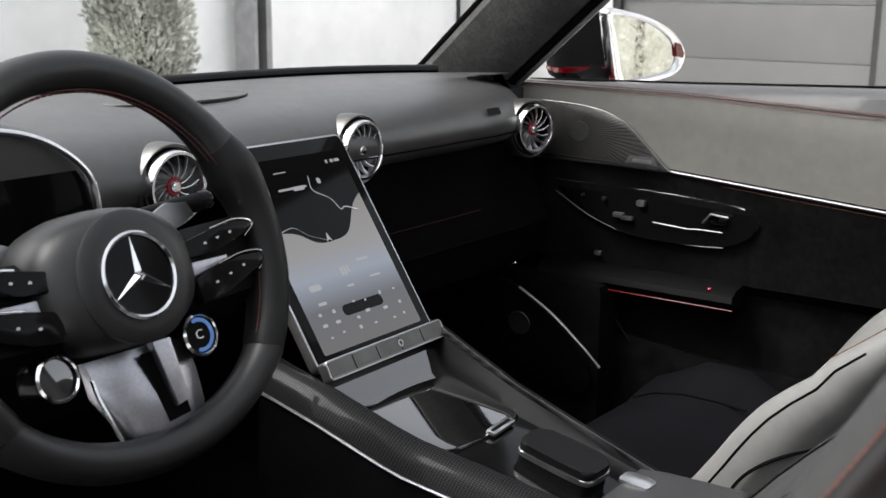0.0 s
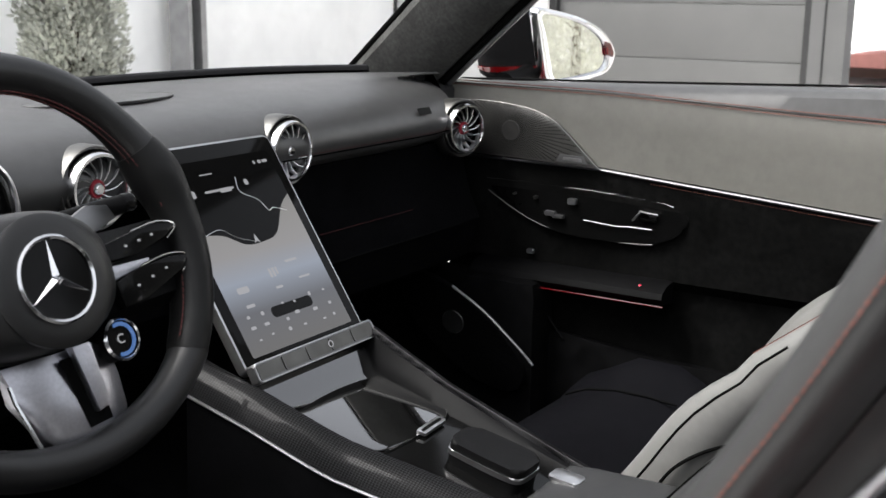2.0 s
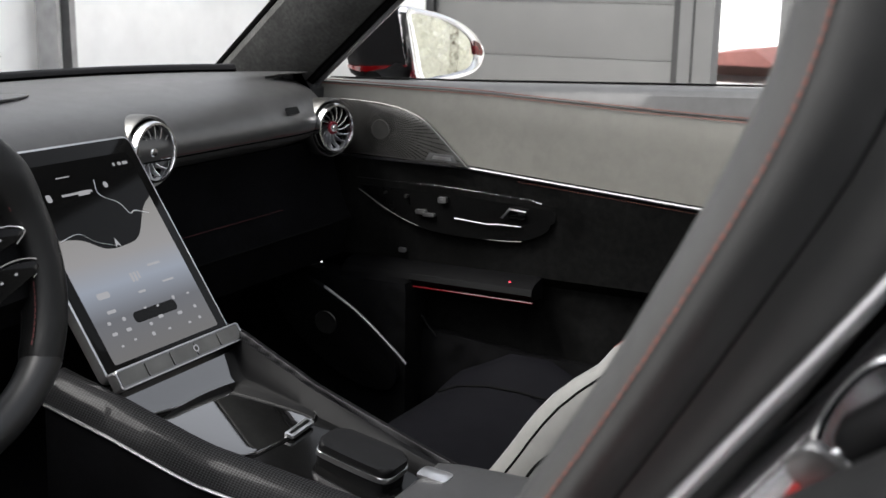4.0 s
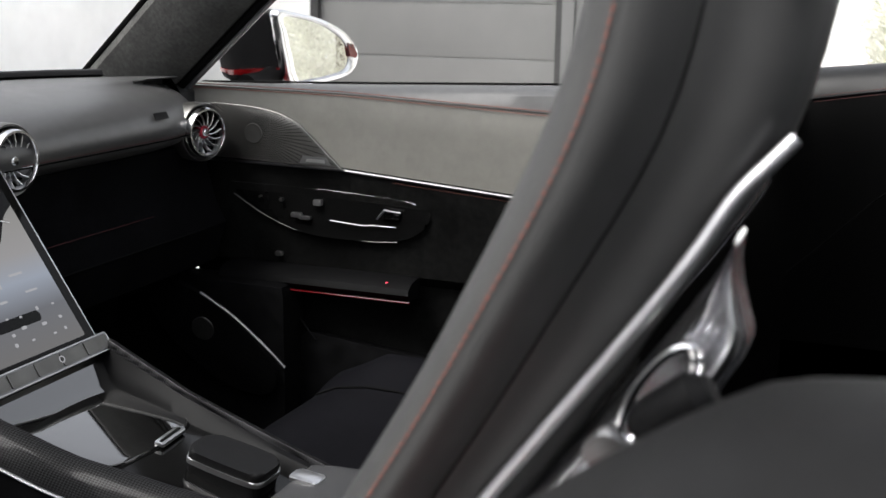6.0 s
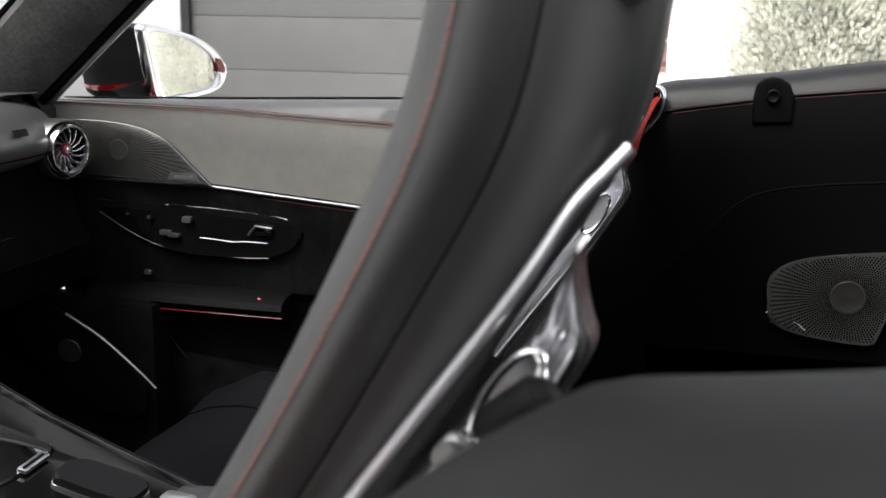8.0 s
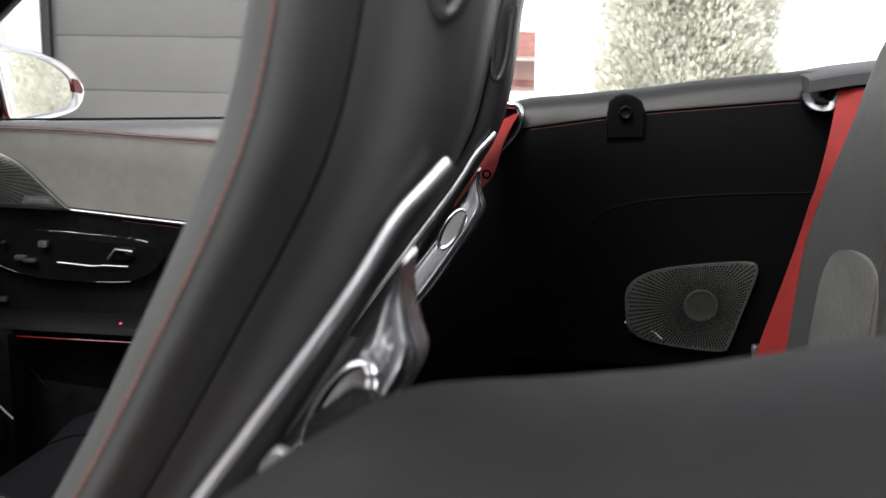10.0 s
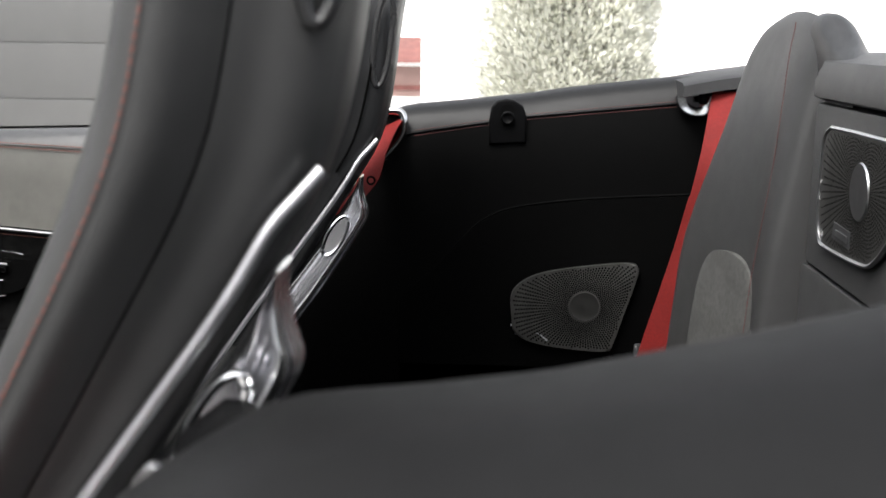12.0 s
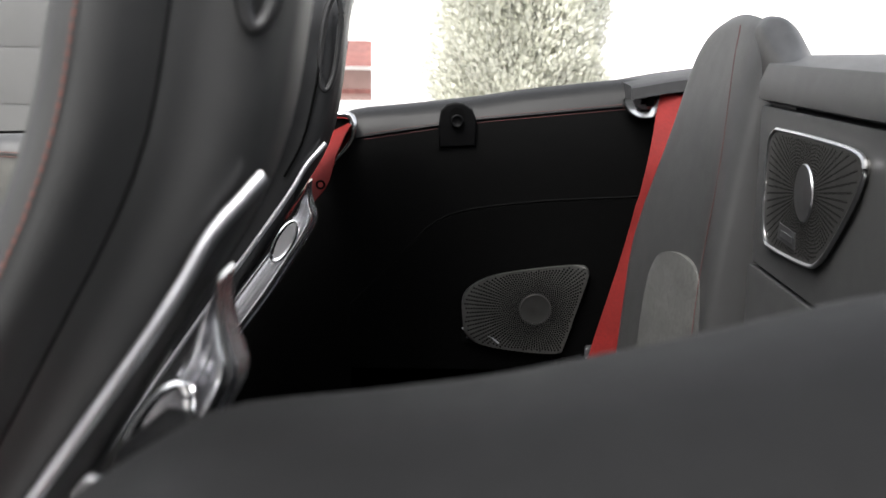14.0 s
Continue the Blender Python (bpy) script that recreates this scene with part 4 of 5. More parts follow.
def perforations(outline, centre, r0, rows, place, step=0.0042, w=0.0011, length=0.0026, depth=0.0004, shrink=0.94, fade=0.012):
    """Radial rows of slots over a grille; each slot is a thin dark tablet."""
    cx = sum(a for a, _ in outline) / len(outline)
    cy = sum(b for _, b in outline) / len(outline)
    small = [(cx + (a - cx) * shrink, cy + (b - cy) * shrink) for a, b in outline]
    verts, faces = [], []
    for k in range(rows):
        a = 2 * math.pi * k / rows
        ca, sa = math.cos(a), math.sin(a)
        r = r0 + (k % 2) * step * 0.5
        while r < 0.2:
            ww = w * min(1.6, 0.55 + r / 0.06)
            p = (centre[0] + r * ca, centre[1] + r * sa)
            if inside(p, small):
                i = len(verts)
                for dr, dw in ((-length / 2, -ww), (length / 2, -ww), (length / 2, ww), (-length / 2, ww)):
                    verts.append(place @ Vector((p[0] + ca * dr - sa * dw, p[1] + sa * dr + ca * dw, depth)))
                faces.append((i, i + 1, i + 2, i + 3))
            r += step
    me = bpy.data.meshes.new("t")
    me.from_pydata(verts, [], faces)
    bm = bmesh.new()
    bm.from_mesh(me)
    bpy.data.meshes.remove(me)
    return bm


part("perforation", perforations(out, (-0.875, 0.858), 0.019, 90, CAB(0.7055), 0.0036, 0.00055, 0.0022), HOLE, door_grille, kind="stuff")
part("grille_centre", lathe([(0.018, 0), (0.017, 0.0012), (0.004, 0.0004), (0.0, 0.001)], CAB(0.7055) @ Matrix.Translation((-0.875, 0.858, 0)), 32), GRILLE, door_grille)
part("maker_plate", prism([(-0.785, 0.812), (-0.725, 0.811), (-0.733, 0.824), (-0.778, 0.825)], 0.001, CAB(0.7055)), DIM, door_grille)
part("maker_mark", prism([(-0.772, 0.815), (-0.735, 0.814), (-0.737, 0.820), (-0.770, 0.8205)], 0.0006, CAB(0.7045)), SATIN, door_grille, "pale illegible script bar")
# control panel
ctl = facing(yz([(0.935, 0.768), (0.75, 0.764), (0.60, 0.757), (0.56, 0.750), (0.548, 0.735), (0.56, 0.71), (0.60, 0.688), (0.68, 0.680), (0.77, 0.682), (0.82, 0.694), (0.87, 0.715)], 5))
switch_panel = part("control_recess", prism(ctl, 0.012, CAB(0.737), 0.004), PAD, door, "glossy black switch panel")
part("panel_line", tube(catmull([(0.724, 0.932, 0.7675), (0.724, 0.75, 0.765), (0.724, 0.61, 0.7575), (0.724, 0.575, 0.752)], 8), 0.0012, 6), DIM, switch_panel)
part("panel_line", tube(catmull([(0.726, 0.93, 0.745), (0.726, 0.87, 0.712), (0.726, 0.81, 0.690), (0.726, 0.75, 0.682), (0.726, 0.66, 0.680), (0.726, 0.61, 0.683)], 8), 0.0009, 6), GRILLE, switch_panel)
for y, z, w, h in ((0.758, 0.742, 0.016, 0.010), (0.80, 0.717, 0.02, 0.008), (0.784, 0.713, 0.022, 0.006), (0.83, 0.742, 0.006, 0.006), (0.872, 0.745, 0.004, 0.004)):
    part("seat_switch", prism(rounded(w, h, 0.002), 0.008, CAB(0.724) @ Matrix.Translation((-y, z, 0)), 0.0015), DIM if w > 0.01 else GRILLE, switch_panel, "small silver switch")
part("release_bar", tube([(0.720, 0.735, 0.712), (0.720, 0.67, 0.708), (0.720, 0.655, 0.710), (0.720, 0.61, 0.710)], 0.0009, 6), DIM, switch_panel)
part("release_handle", tube([(0.720, 0.645, 0.722), (0.717, 0.63, 0.739), (0.717, 0.60, 0.7365)], 0.002, 8), DIM, switch_panel)
part("release_handle", prism(rounded(0.03, 0.016, 0.003), 0.004, CAB(0.724) @ Matrix.Translation((-0.618, 0.730, 0)), 0.001), PIANO, switch_panel)
# armrest with carbon and red line
door_arm = part("armrest", loft([[(0.742, y, 0.622), (0.71, y, 0.618), (0.694, y, 0.610), (0.690, y, 0.600), (0.70, y, 0.590), (0.742, y, 0.585)] for y in np.linspace(0.575, 0.945, 12)]), PLASTIC, door, "black armrest edge")
part("red_line", tube([(0.697, 0.945, 0.5865), (0.697, 0.575, 0.5865)], 0.0013, 6), REDLINE, door_arm, "thin glowing red line")
part("red_lamp", lathe([(0.003, 0), (0.002, 0.0015), (0, 0.002)], axes((0.70, 0.618, 0.617), (1, 0, 0), (0, 1, 0)), 12), REDLED, door_arm)
part("latch_pin", prism(rounded(0.014, 0.008, 0.002), 0.006, CAB(0.738) @ Matrix.Translation((-0.845, 0.640, 0)), 0.001), SATIN, door)
part("map_pocket", loft([[(0.77, y, z0), (0.735, y, z0 + 0.006), (0.728, y, z0 - 0.01), (0.728, y, 0.36), (0.77, y, 0.34)] for y, z0 in zip(np.linspace(0.40, 0.92, 14), np.interp(np.linspace(0.40, 0.92, 14), [0.4, 0.6, 0.85, 0.92], [0.47, 0.475, 0.50, 0.56]))]), CARPET, door)
part("pocket_rib", tube([(0.727, 0.82, 0.55), (0.726, 0.77, 0.49)], 0.002, 6), PLASTIC, door)

# footwell loudspeaker in the side trim
foot = thing("footwell_speaker", "dark perforated loudspeaker panel in the footwell", "loudspeaker", (0.6, 0.9, 0.4))
FM = axes((0.64, 0.925, 0.507), Vector((0.12, -0.72, -0.60)), Vector((-0.05, -0.60, 0.72)))
shape = catmull([(-0.13, 0.02), (-0.06, 0.05), (0.05, 0.055), (0.13, 0.03), (0.14, -0.02), (0.06, -0.06), (-0.06, -0.06), (-0.13, -0.03)], 5, True)[::-1]
if sum(a[0] * b[1] - b[0] * a[1] for a, b in zip(shape, shape[1:] + shape[:1])) < 0:
    shape = shape[::-1]
FM = FM if (FM.to_3x3() @ Vector((0, 0, 1))).x < 0 else FM @ Matrix.Rotation(math.pi, 4, "X")
foot_panel = part("panel", prism(shape, 0.012, FM, 0.004), PLASTIC, foot)
part("perforation", perforations(shape, (-0.02, 0.0), 0.026, 60, FM @ Matrix.Translation((0, 0, 0.012)), 0.0055, 0.0012, 0.0034), HOLE, foot_panel, kind="stuff")
part("cone_centre", lathe([(0.022, 0), (0.021, 0.002), (0.004, 0.0005), (0, 0.001)], FM @ Matrix.Translation((-0.02, 0, 0.012)), 32), GRILLE, foot)
part("edge_strip", tube(catmull([(0.60, 0.925, 0.592), (0.60, 0.86, 0.556), (0.60, 0.80, 0.51), (0.605, 0.765, 0.475)], 8), 0.0024, 6), DIM, foot, "slim satin strip")
part("kick_panel", box((0.665, 0.80, 0.27), (0.74, 1.15, 0.60), 0.02), CARPET, foot)

# ---- windscreen pillar ----
pil = thing("windscreen_pillar", "dark suede clad windscreen pillar slanting upward", "pillar", (0.68, 1.1, 0.93))
d = Vector((-0.06, -0.195, 0.143))
p0, p1 = Vector((0.678, 1.215, 0.940)), Vector((0.69, 1.030, 0.930))
rings = []
for t in np.linspace(-0.08, 3.2, 10):
    a, b = p0 + d * t, p1 + d * t * 1.08
    o = Vector((0.055, 0.01, 0.0))
    m = (a + b) / 2 - Vector((0.022, 0, 0.0))
    rings.append([a, a * 0.75 + m * 0.25 - Vector((0.010, 0, 0)), m, b * 0.75 + m * 0.25 - Vector((0.010, 0, 0)), b, b + o, (a + b) / 2 + o * 1.2, a + o])
part("suede_cover", loft(rings), PILSUEDE, pil, "dark grey suede")
part("edge_seal", tube([p0 + d * t + Vector((0.004, 0.006, 0.002)) for t in np.linspace(-0.08, 3.2, 10)], 0.006, 8), HOLE, pil)
part("edge_seal", tube([p1 + d * t * 1.08 + Vector((0.012, -0.006, -0.002)) for t in np.linspace(-0.05, 3.2, 10)], 0.007, 8), HOLE, pil)
part("frame_trim", tube([p1 + d * t * 1.08 + Vector((0.028, -0.010, -0.004)) for t in np.linspace(0.05, 3.2, 10)], 0.006, 8), STRIP, pil, "pale satin windscreen frame edge")
part("foot_cover", loft([[(x, y, z) for y, z in ((1.00, 0.925), (1.02, 0.938), (1.10, 0.948), (1.22, 0.952), (1.22, 0.92), (1.0, 0.90))] for x in (0.64, 0.70, 0.74)]), SOFT, pil)
part("stitching", stitches([(0.640, 1.05, 0.9385), (0.642, 1.02, 0.9365)], 0.004), ORANGE, pil)
part("air_slots", merged([box((0.632 + 0.0 * k, 1.0 + 0.013 * k, 0.927), (0.6395, 1.008 + 0.013 * k, 0.934)) for k in range(4)]), HOLE, pil)

# ---- outside mirror ----
mir = thing("wing_mirror", "carbon and red wing mirror with silver-edged glass", "wing mirror", (0.9, 1.0, 0.92))
MM = axes((1.05, 0.92, 0.990), (0.937, -0.349, 0), (0, 0, 1))
if (MM.to_3x3() @ Vector((0, 0, 1))).y > 0:
    MM = MM @ Matrix.Rotation(math.pi, 4, "Y")
flip = 1 if (MM.to_3x3() @ Vector((1, 0, 0))).x > 0 else -1
mo = [(-0.113, 0.070), (-0.053, 0.065), (0.007, 0.052), (0.060, 0.031), (0.094, 0.001), (0.103, -0.024), (0.085, -0.052), (0.037, -0.066), (-0.038, -0.071), (-0.086, -0.068), (-0.101, -0.020), (-0.111, 0.030)]
gl = [(-0.097, 0.057), (-0.050, 0.0535), (0.0, 0.041), (0.045, 0.018), (0.066, -0.004), (0.070, -0.024), (0.058, -0.046), (0.020, -0.055), (-0.035, -0.061), (-0.063, -0.060), (-0.078, -0.012), (-0.089, 0.028)]
mo, gl = [[(flip * (float(a) * 1.03 + 0.002), float(b) * 1.03 + 0.002) for a, b in catmull(k, 6, True)] for k in (mo, gl)]
area = sum(a[0] * b[1] - b[0] * a[1] for a, b in zip(gl, gl[1:] + gl[:1]))
gl = gl if area > 0 else gl[::-1]
mo = mo if area > 0 else mo[::-1]


def between(k, h, s=1.0):
    """A ring between the glass edge (0) and the housing edge (1)."""
    return [MM @ Vector((s * (a * (1 - k) + c * k), s * (b * (1 - k) + d * k), h)) for (a, b), (c, d) in zip(gl, mo)]


part("glass", prism(gl, 0.002, MM), MIRROR, mir, "silvered mirror glass")
part("bezel", loft([between(*k) for k in ((0.0, -0.004), (0.03, 0.004), (0.35, 0.007), (0.75, 0.006), (0.95, 0.0), (1.0, -0.012))], caps=False), CHROME, mir, "bright silver frame")
part("housing", loft([[MM @ Vector((a * s + flip * dx, b * s + db, h)) for a, b in mo] for s, h, dx, db in ((0.98, -0.008, 0, 0), (1.01, -0.03, -0.010, 0), (0.98, -0.065, -0.035, -0.004), (0.86, -0.10, -0.065, -0.010), (0.6, -0.135, -0.085, -0.018), (0.15, -0.15, -0.09, -0.02))]), CARBON, mir, "carbon fibre cap")
band = []
for k, h, dx, db in ((0.99, -0.010, 0, 0), (1.01, -0.03, -0.010, 0), (0.98, -0.065, -0.035, -0.004), (0.86, -0.10, -0.065, -0.010), (0.6, -0.135, -0.085, -0.018)):
    band.append([MM @ Vector((flip * (a * k + dx), b * k + db, h)) for a, b in ((-0.0995, -0.037), (-0.1045, -0.038), (-0.1005, -0.049), (-0.0955, -0.050))])
part("red_band", loft(band), REDPAINT, mir, "red painted lower band")
# Red reflection on the frame, built as a small red patch.
part("red_reflection", loft([[MM @ Vector((flip * a, b, h)) for a, b in ((0.070, 0.008), (0.084, 0.004), (0.096, -0.014), (0.093, -0.024), (0.075, -0.020))] for h in (0.002, 0.0085)]), REDPAINT, mir)
part("stalk", tube([(0.86, 0.98, 0.925), (0.93, 0.985, 0.93), (1.0, 0.975, 0.945)], [0.022, 0.018, 0.024], 10), PLASTIC, mir)


# ---- front seats ----
def seat(name, at, material, label, q):
    """A sports seat: cushion, bolstered back with shell, bright side strip and belt guide; q: the side of the doorway, -1 or 1."""
    s = thing(name, label, "car seat", at, group="front seats")
    O = Vector(at)
    front = catmull([(0.366, 0.50), (0.276, 0.605), (0.201, 0.70), (0.115, 0.795), (0.040, 0.915), (0.000, 0.988), (-0.033, 1.060), (-0.047, 1.115), (-0.058, 1.18), (-0.082, 1.25), (-0.115, 1.30)], 4)
    if q > 0:
        front = [(float(np.interp(z, [0.50, 0.576, 0.62, 0.669, 0.705, 0.732, 0.744, 0.763, 0.785, 0.811, 0.85, 0.915, 0.988, 1.06, 1.115, 1.18, 1.25, 1.30],
                                  [0.40, 0.346, 0.315, 0.284, 0.255, 0.225, 0.208, 0.196, 0.172, 0.135, 0.098, 0.045, 0.004, -0.035, -0.055, -0.07, -0.088, -0.115])), float(z)) for _, z in front]
    rear = catmull([(0.25, 0.44), (0.19, 0.53), (0.13, 0.64), (0.065, 0.76), (-0.015, 0.887), (-0.074, 0.984), (-0.113, 1.05), (-0.128, 1.115), (-0.135, 1.18), (-0.145, 1.25), (-0.145, 1.295)], 4)
    width = np.interp(np.linspace(0, 1, len(front)), [0, 0.3, 0.5, 0.72, 0.8, 0.9, 1.0], [0.235, 0.255, 0.26, 0.258, 0.25, 0.2, 0.12])
    half = [(0.0, 0.42), (0.35, 0.42), (0.55, 0.40), (0.68, 0.22), (0.82, 0.0), (0.93, -0.04), (0.985, 0.06), (1.0, 0.2), (0.988, 0.32), (0.955, 0.42), (0.930, 0.475), (0.922, 0.53), (0.905, 0.64), (0.893, 0.80), (0.868, 0.92), (0.83, 0.99), (0.76, 1.04), (0.4, 1.08)]
    sec = half + [(0.0, 1.09)] + [(-a, b) for a, b in half[:0:-1]]
    sec = [tuple(map(float, p)) for p in catmull(sec, 3, True)]
    # the back is deepest at the side that faces the doorway and grows thinner across
    sec = [(a, b * float(np.interp(a, [-1, -0.88, -0.6, 0, 1], [1.0, 1.0, 0.93, 0.58, 0.24])) if b > 0 else b) for a, b in sec]
    rings = []
    for f, r, w in zip(front, rear, width):
        f, r = Vector((0, *f)), Vector((0, *r))
        rings.append([O + Vector((a * w, 0, 0)) + f + (r - f) * b for a, b in sec])
    part("backrest", loft(rings), material, s)
    if q > 0:
        # Black back cover, run onto the upper flank to paint its shade.
        k0 = [i for i, (a, b) in enumerate(sec) if b > 0.3]
        mid = [Vector(tuple(sum(p[k] for p in r) / len(r) for k in range(3))) for r in rings]
        cover = [[m + (r[i] - m) * 1.012 + Vector((0, -0.0015, 0)) for i in range(k0[0], k0[-1] + 1)] for r, m in list(zip(rings, mid))[14:]]
        part("shaded_back_cover", loft(cover, closed=False), LEATHER, s, "black leather back cover, flank shade painted in")
        for e in (0, -1):
            part("piping", tube([c[e] for c in cover], 0.0016, 6), HOLE, s)
    n0, n1 = 14, len(front) - 4

    def line(a, b, off=0.0, i0=n0, i1=n1):
        out = []
        for f, r, w in list(zip(front, rear, width))[i0:i1]:
            f, r = Vector((0, *f)), Vector((0, *r))
            out.append(O + Vector((a * w - off, 0, 0)) + f + (r - f) * b)
        return out

    part("edge_stitching", stitches(line(q * 1.006, 0.15, -q * -0.0006), 0.0046, 0.0034, 0.0005, up=(1, 0, 0)), ORANGE, s, "rust-red edge stitching")
    if q > 0:
        part("edge_piping", tube(line(-q * 0.988, 0.075, 0, 1, 13), 0.0016, 6), HOLE, s)
        part("edge_stitching", stitches(line(-q * 0.90, -0.045, 0, 11, 16), 0.0046, 0.0034, 0.0007, up=(1, 0, 0)), ORANGE, s)
        flank = []
        for y, z in catmull([(0.292, 0.591), (0.268, 0.627), (0.231, 0.655), (0.178, 0.677)], 8):
            fy, ry0 = (float(np.interp(z, [p[1] for p in k], [p[0] for p in k])) for k in (front, rear))
            b = (fy - y) / (fy - ry0)
            flank.append(O + Vector((-0.252 * float(np.interp(b, [0.06, 0.2, 0.36, 0.49, 0.55, 0.7], [0.985, 1.0, 0.965, 0.915, 0.9, 0.915])), y, z)))
        part("flank_seam", tube(flank, 0.0022, 6), HOLE, s)
        part("corner_seam", tube(line(-q * 0.917, 0.74)[8:], 0.0014, 6), HOLE, s)
    part("side_seam", tube(line(q * 0.928, 0.485), 0.0005, 6), HOLE, s)
    # quilting and bolster seams sewn into the front
    face = [i for i, (a, b) in enumerate(sec) if b < 0.45 and -0.90 < a * q < 0.2]
    face.sort(key=lambda i: sec[i][0])
    for k in (5, 9, 13, 17, 21, 25, 29):
        part("quilt_seam", tube([rings[min(len(rings) - 1, k + int(2 * abs(sec[i][0])))][i] for i in face], 0.0015, 6), HOLE, s)
    for a0 in (0.86, 0.62):
        i = min(face, key=lambda i: abs(sec[i][0] * q + a0))
        part("bolster_seam", tube([r[i] for r in rings[2:-4]], 0.0016, 6), HOLE, s)
    # cushion, with the shade low in the cabin put into its colour
    cu, lift, C = [], (0.095 if q > 0 else 0.0), O + Vector((0, 0.045, -0.035) if q > 0 else (0, 0, 0))
    for y, zt in ((0.02, 0.44), (0.10, 0.47), (0.25, 0.475), (0.40, 0.487), (0.47, 0.488), (0.52, 0.480), (0.556, 0.464), (0.578, 0.44), (0.588, 0.41), (0.58, 0.38)):
        b = 0.03 if y < 0.5 else 0.012
        zt += lift * float(np.interp(y, [0.2, 0.36], [0, 1]))
        cu.append([C + Vector(q) for q in ((-0.255, y, 0.33), (-0.262, y, zt - 0.02), (-0.24, y, zt + b), (-0.20, y, zt + b * 0.9), (-0.15, y, zt), (0, y, zt + 0.004), (0.15, y, zt), (0.20, y, zt + b * 0.9), (0.24, y, zt + b), (0.262, y, zt - 0.02), (0.255, y, 0.33))])
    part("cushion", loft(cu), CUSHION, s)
    for x in (-0.15, 0.15):
        part("cushion_seam", tube([C + Vector((x, y, z + lift)) for y, z in ((0.37, 0.486), (0.42, 0.490), (0.47, 0.490), (0.52, 0.482), (0.556, 0.466))], 0.002, 6), HOLE, s)
    part("seat_base", prism(rounded(0.44, 0.46, 0.04), 0.12, axes(O + Vector((0, 0.28, 0.255)), (1, 0, 0), (0, 1, 0))), PLASTIC, s)
    # bright strip down the rear edge, the sculpted guide behind it, and the loop above
    for e in (-1,):
        path = catmull([(e * 0.226, -0.117, 1.054), (e * 0.229, -0.110, 1.046), (e * 0.233, -0.098, 1.032), (e * 0.236, -0.085, 1.010), (e * 0.237, -0.066, 0.982), (e * 0.237, -0.013, 0.909), (e * 0.236, 0.057, 0.81), (e * 0.232, 0.14, 0.69)], 8)
        part("side_strip", tube([O + Vector(tuple(map(float, p))) for p in path], 0.0030, 10, 0.9), STRIP, s, "polished silver strip")
        rings = []
        for l, r, sunk in (((-0.0975, 1.014), (-0.0990, 1.013), 0.006), ((-0.094, 1.004), (-0.0985, 1.001), 0.004), ((-0.089, 0.994), (-0.101, 0.988), 0.001), ((-0.085, 0.987), (-0.1035, 0.976), 0), ((-0.077, 0.974), (-0.097, 0.961), 0), ((-0.055, 0.942), (-0.077, 0.929), 0), ((-0.024, 0.901), (-0.053, 0.892), 0), ((0.001, 0.867), (-0.028, 0.858), 0), ((0.053, 0.798), (0.023, 0.787), 0)):
            l, r = Vector((0, *l)), Vector((0, *r))
            prof = [(0.0, -0.010), (0.12, -0.002), (0.25, -0.003), (0.40, -0.009), (0.52, -0.010), (0.66, -0.003), (0.80, 0.003), (0.92, 0.002), (1.0, -0.004), (1.02, -0.009), (1.06, -0.006), (1.08, -0.010), (1.06, -0.03), (0.0, -0.03)]
            rings.append([O + Vector((e * (0.230 + float(h) - sunk), 0, 0)) + l + (r - l) * float(u) for u, h in catmull(prof, 4, True)])
        cols = [catmull([tuple(p) for p in col], 4) for col in zip(*rings)]
        rings = [[tuple(map(float, p)) for p in r] for r in zip(*cols)]
        part("belt_guide", loft(rings), GUIDE, s, "sculpted polished metal guide")
        eye_at = lambda a, k: O + Vector((e * 0.2325, -0.074 + 0.49 * 0.024 * math.sin(a) * k + 0.87 * 0.0085 * math.cos(a) * k, 0.953 - 0.87 * 0.024 * math.sin(a) * k + 0.49 * 0.0085 * math.cos(a) * k))
        part("guide_eye", tube([eye_at(a, 1) for a in np.linspace(0, 6.2832, 36)], 0.0021, 8), CHROME, s)
        turn = np.linspace(0, 6.2832, 37)[:-1]
        part("eye_dish", loft([[eye_at(a, k) + Vector((e * h, 0, 0)) for a in turn] for k, h in ((1.0, -0.001), (0.8, -0.003), (0.4, -0.004), (0.05, -0.004))]), GUIDE, s)
        fz, rz = ([p[1] for p in k] for k in (front, rear))
        f, r = (Vector((0, float(np.interp(1.156, z, [p[0] for p in k])), 1.156)) for z, k in ((fz, front), (rz, rear)))
        mid = O + f + (r - f) * 0.86 + Vector((e * float(np.interp(1.156, fz, width)) * 0.915, 0, 0))
        side_way = Vector((-e * 0.25, -0.95, 0)).normalized()
        slot = lambda a, k: mid + side_way * (0.0085 * k * math.cos(a)) + Vector((0, -0.12, 1)) * (0.036 * k * math.sin(a) + math.copysign(0.011, math.sin(a)))
        part("belt_loop", tube([slot(a, 1) for a in np.linspace(0.02, 6.303, 40)], 0.0034, 8), LEATHER, s)
    return s


seat("driver_seat", (-0.37, 0, 0), SEATB, "black leather sports seat with orange edge stitching", -1)
seat("passenger_seat", (0.37, 0.06, -0.055), SEATL, "grey leather sports seat with dark quilting seams", 1)

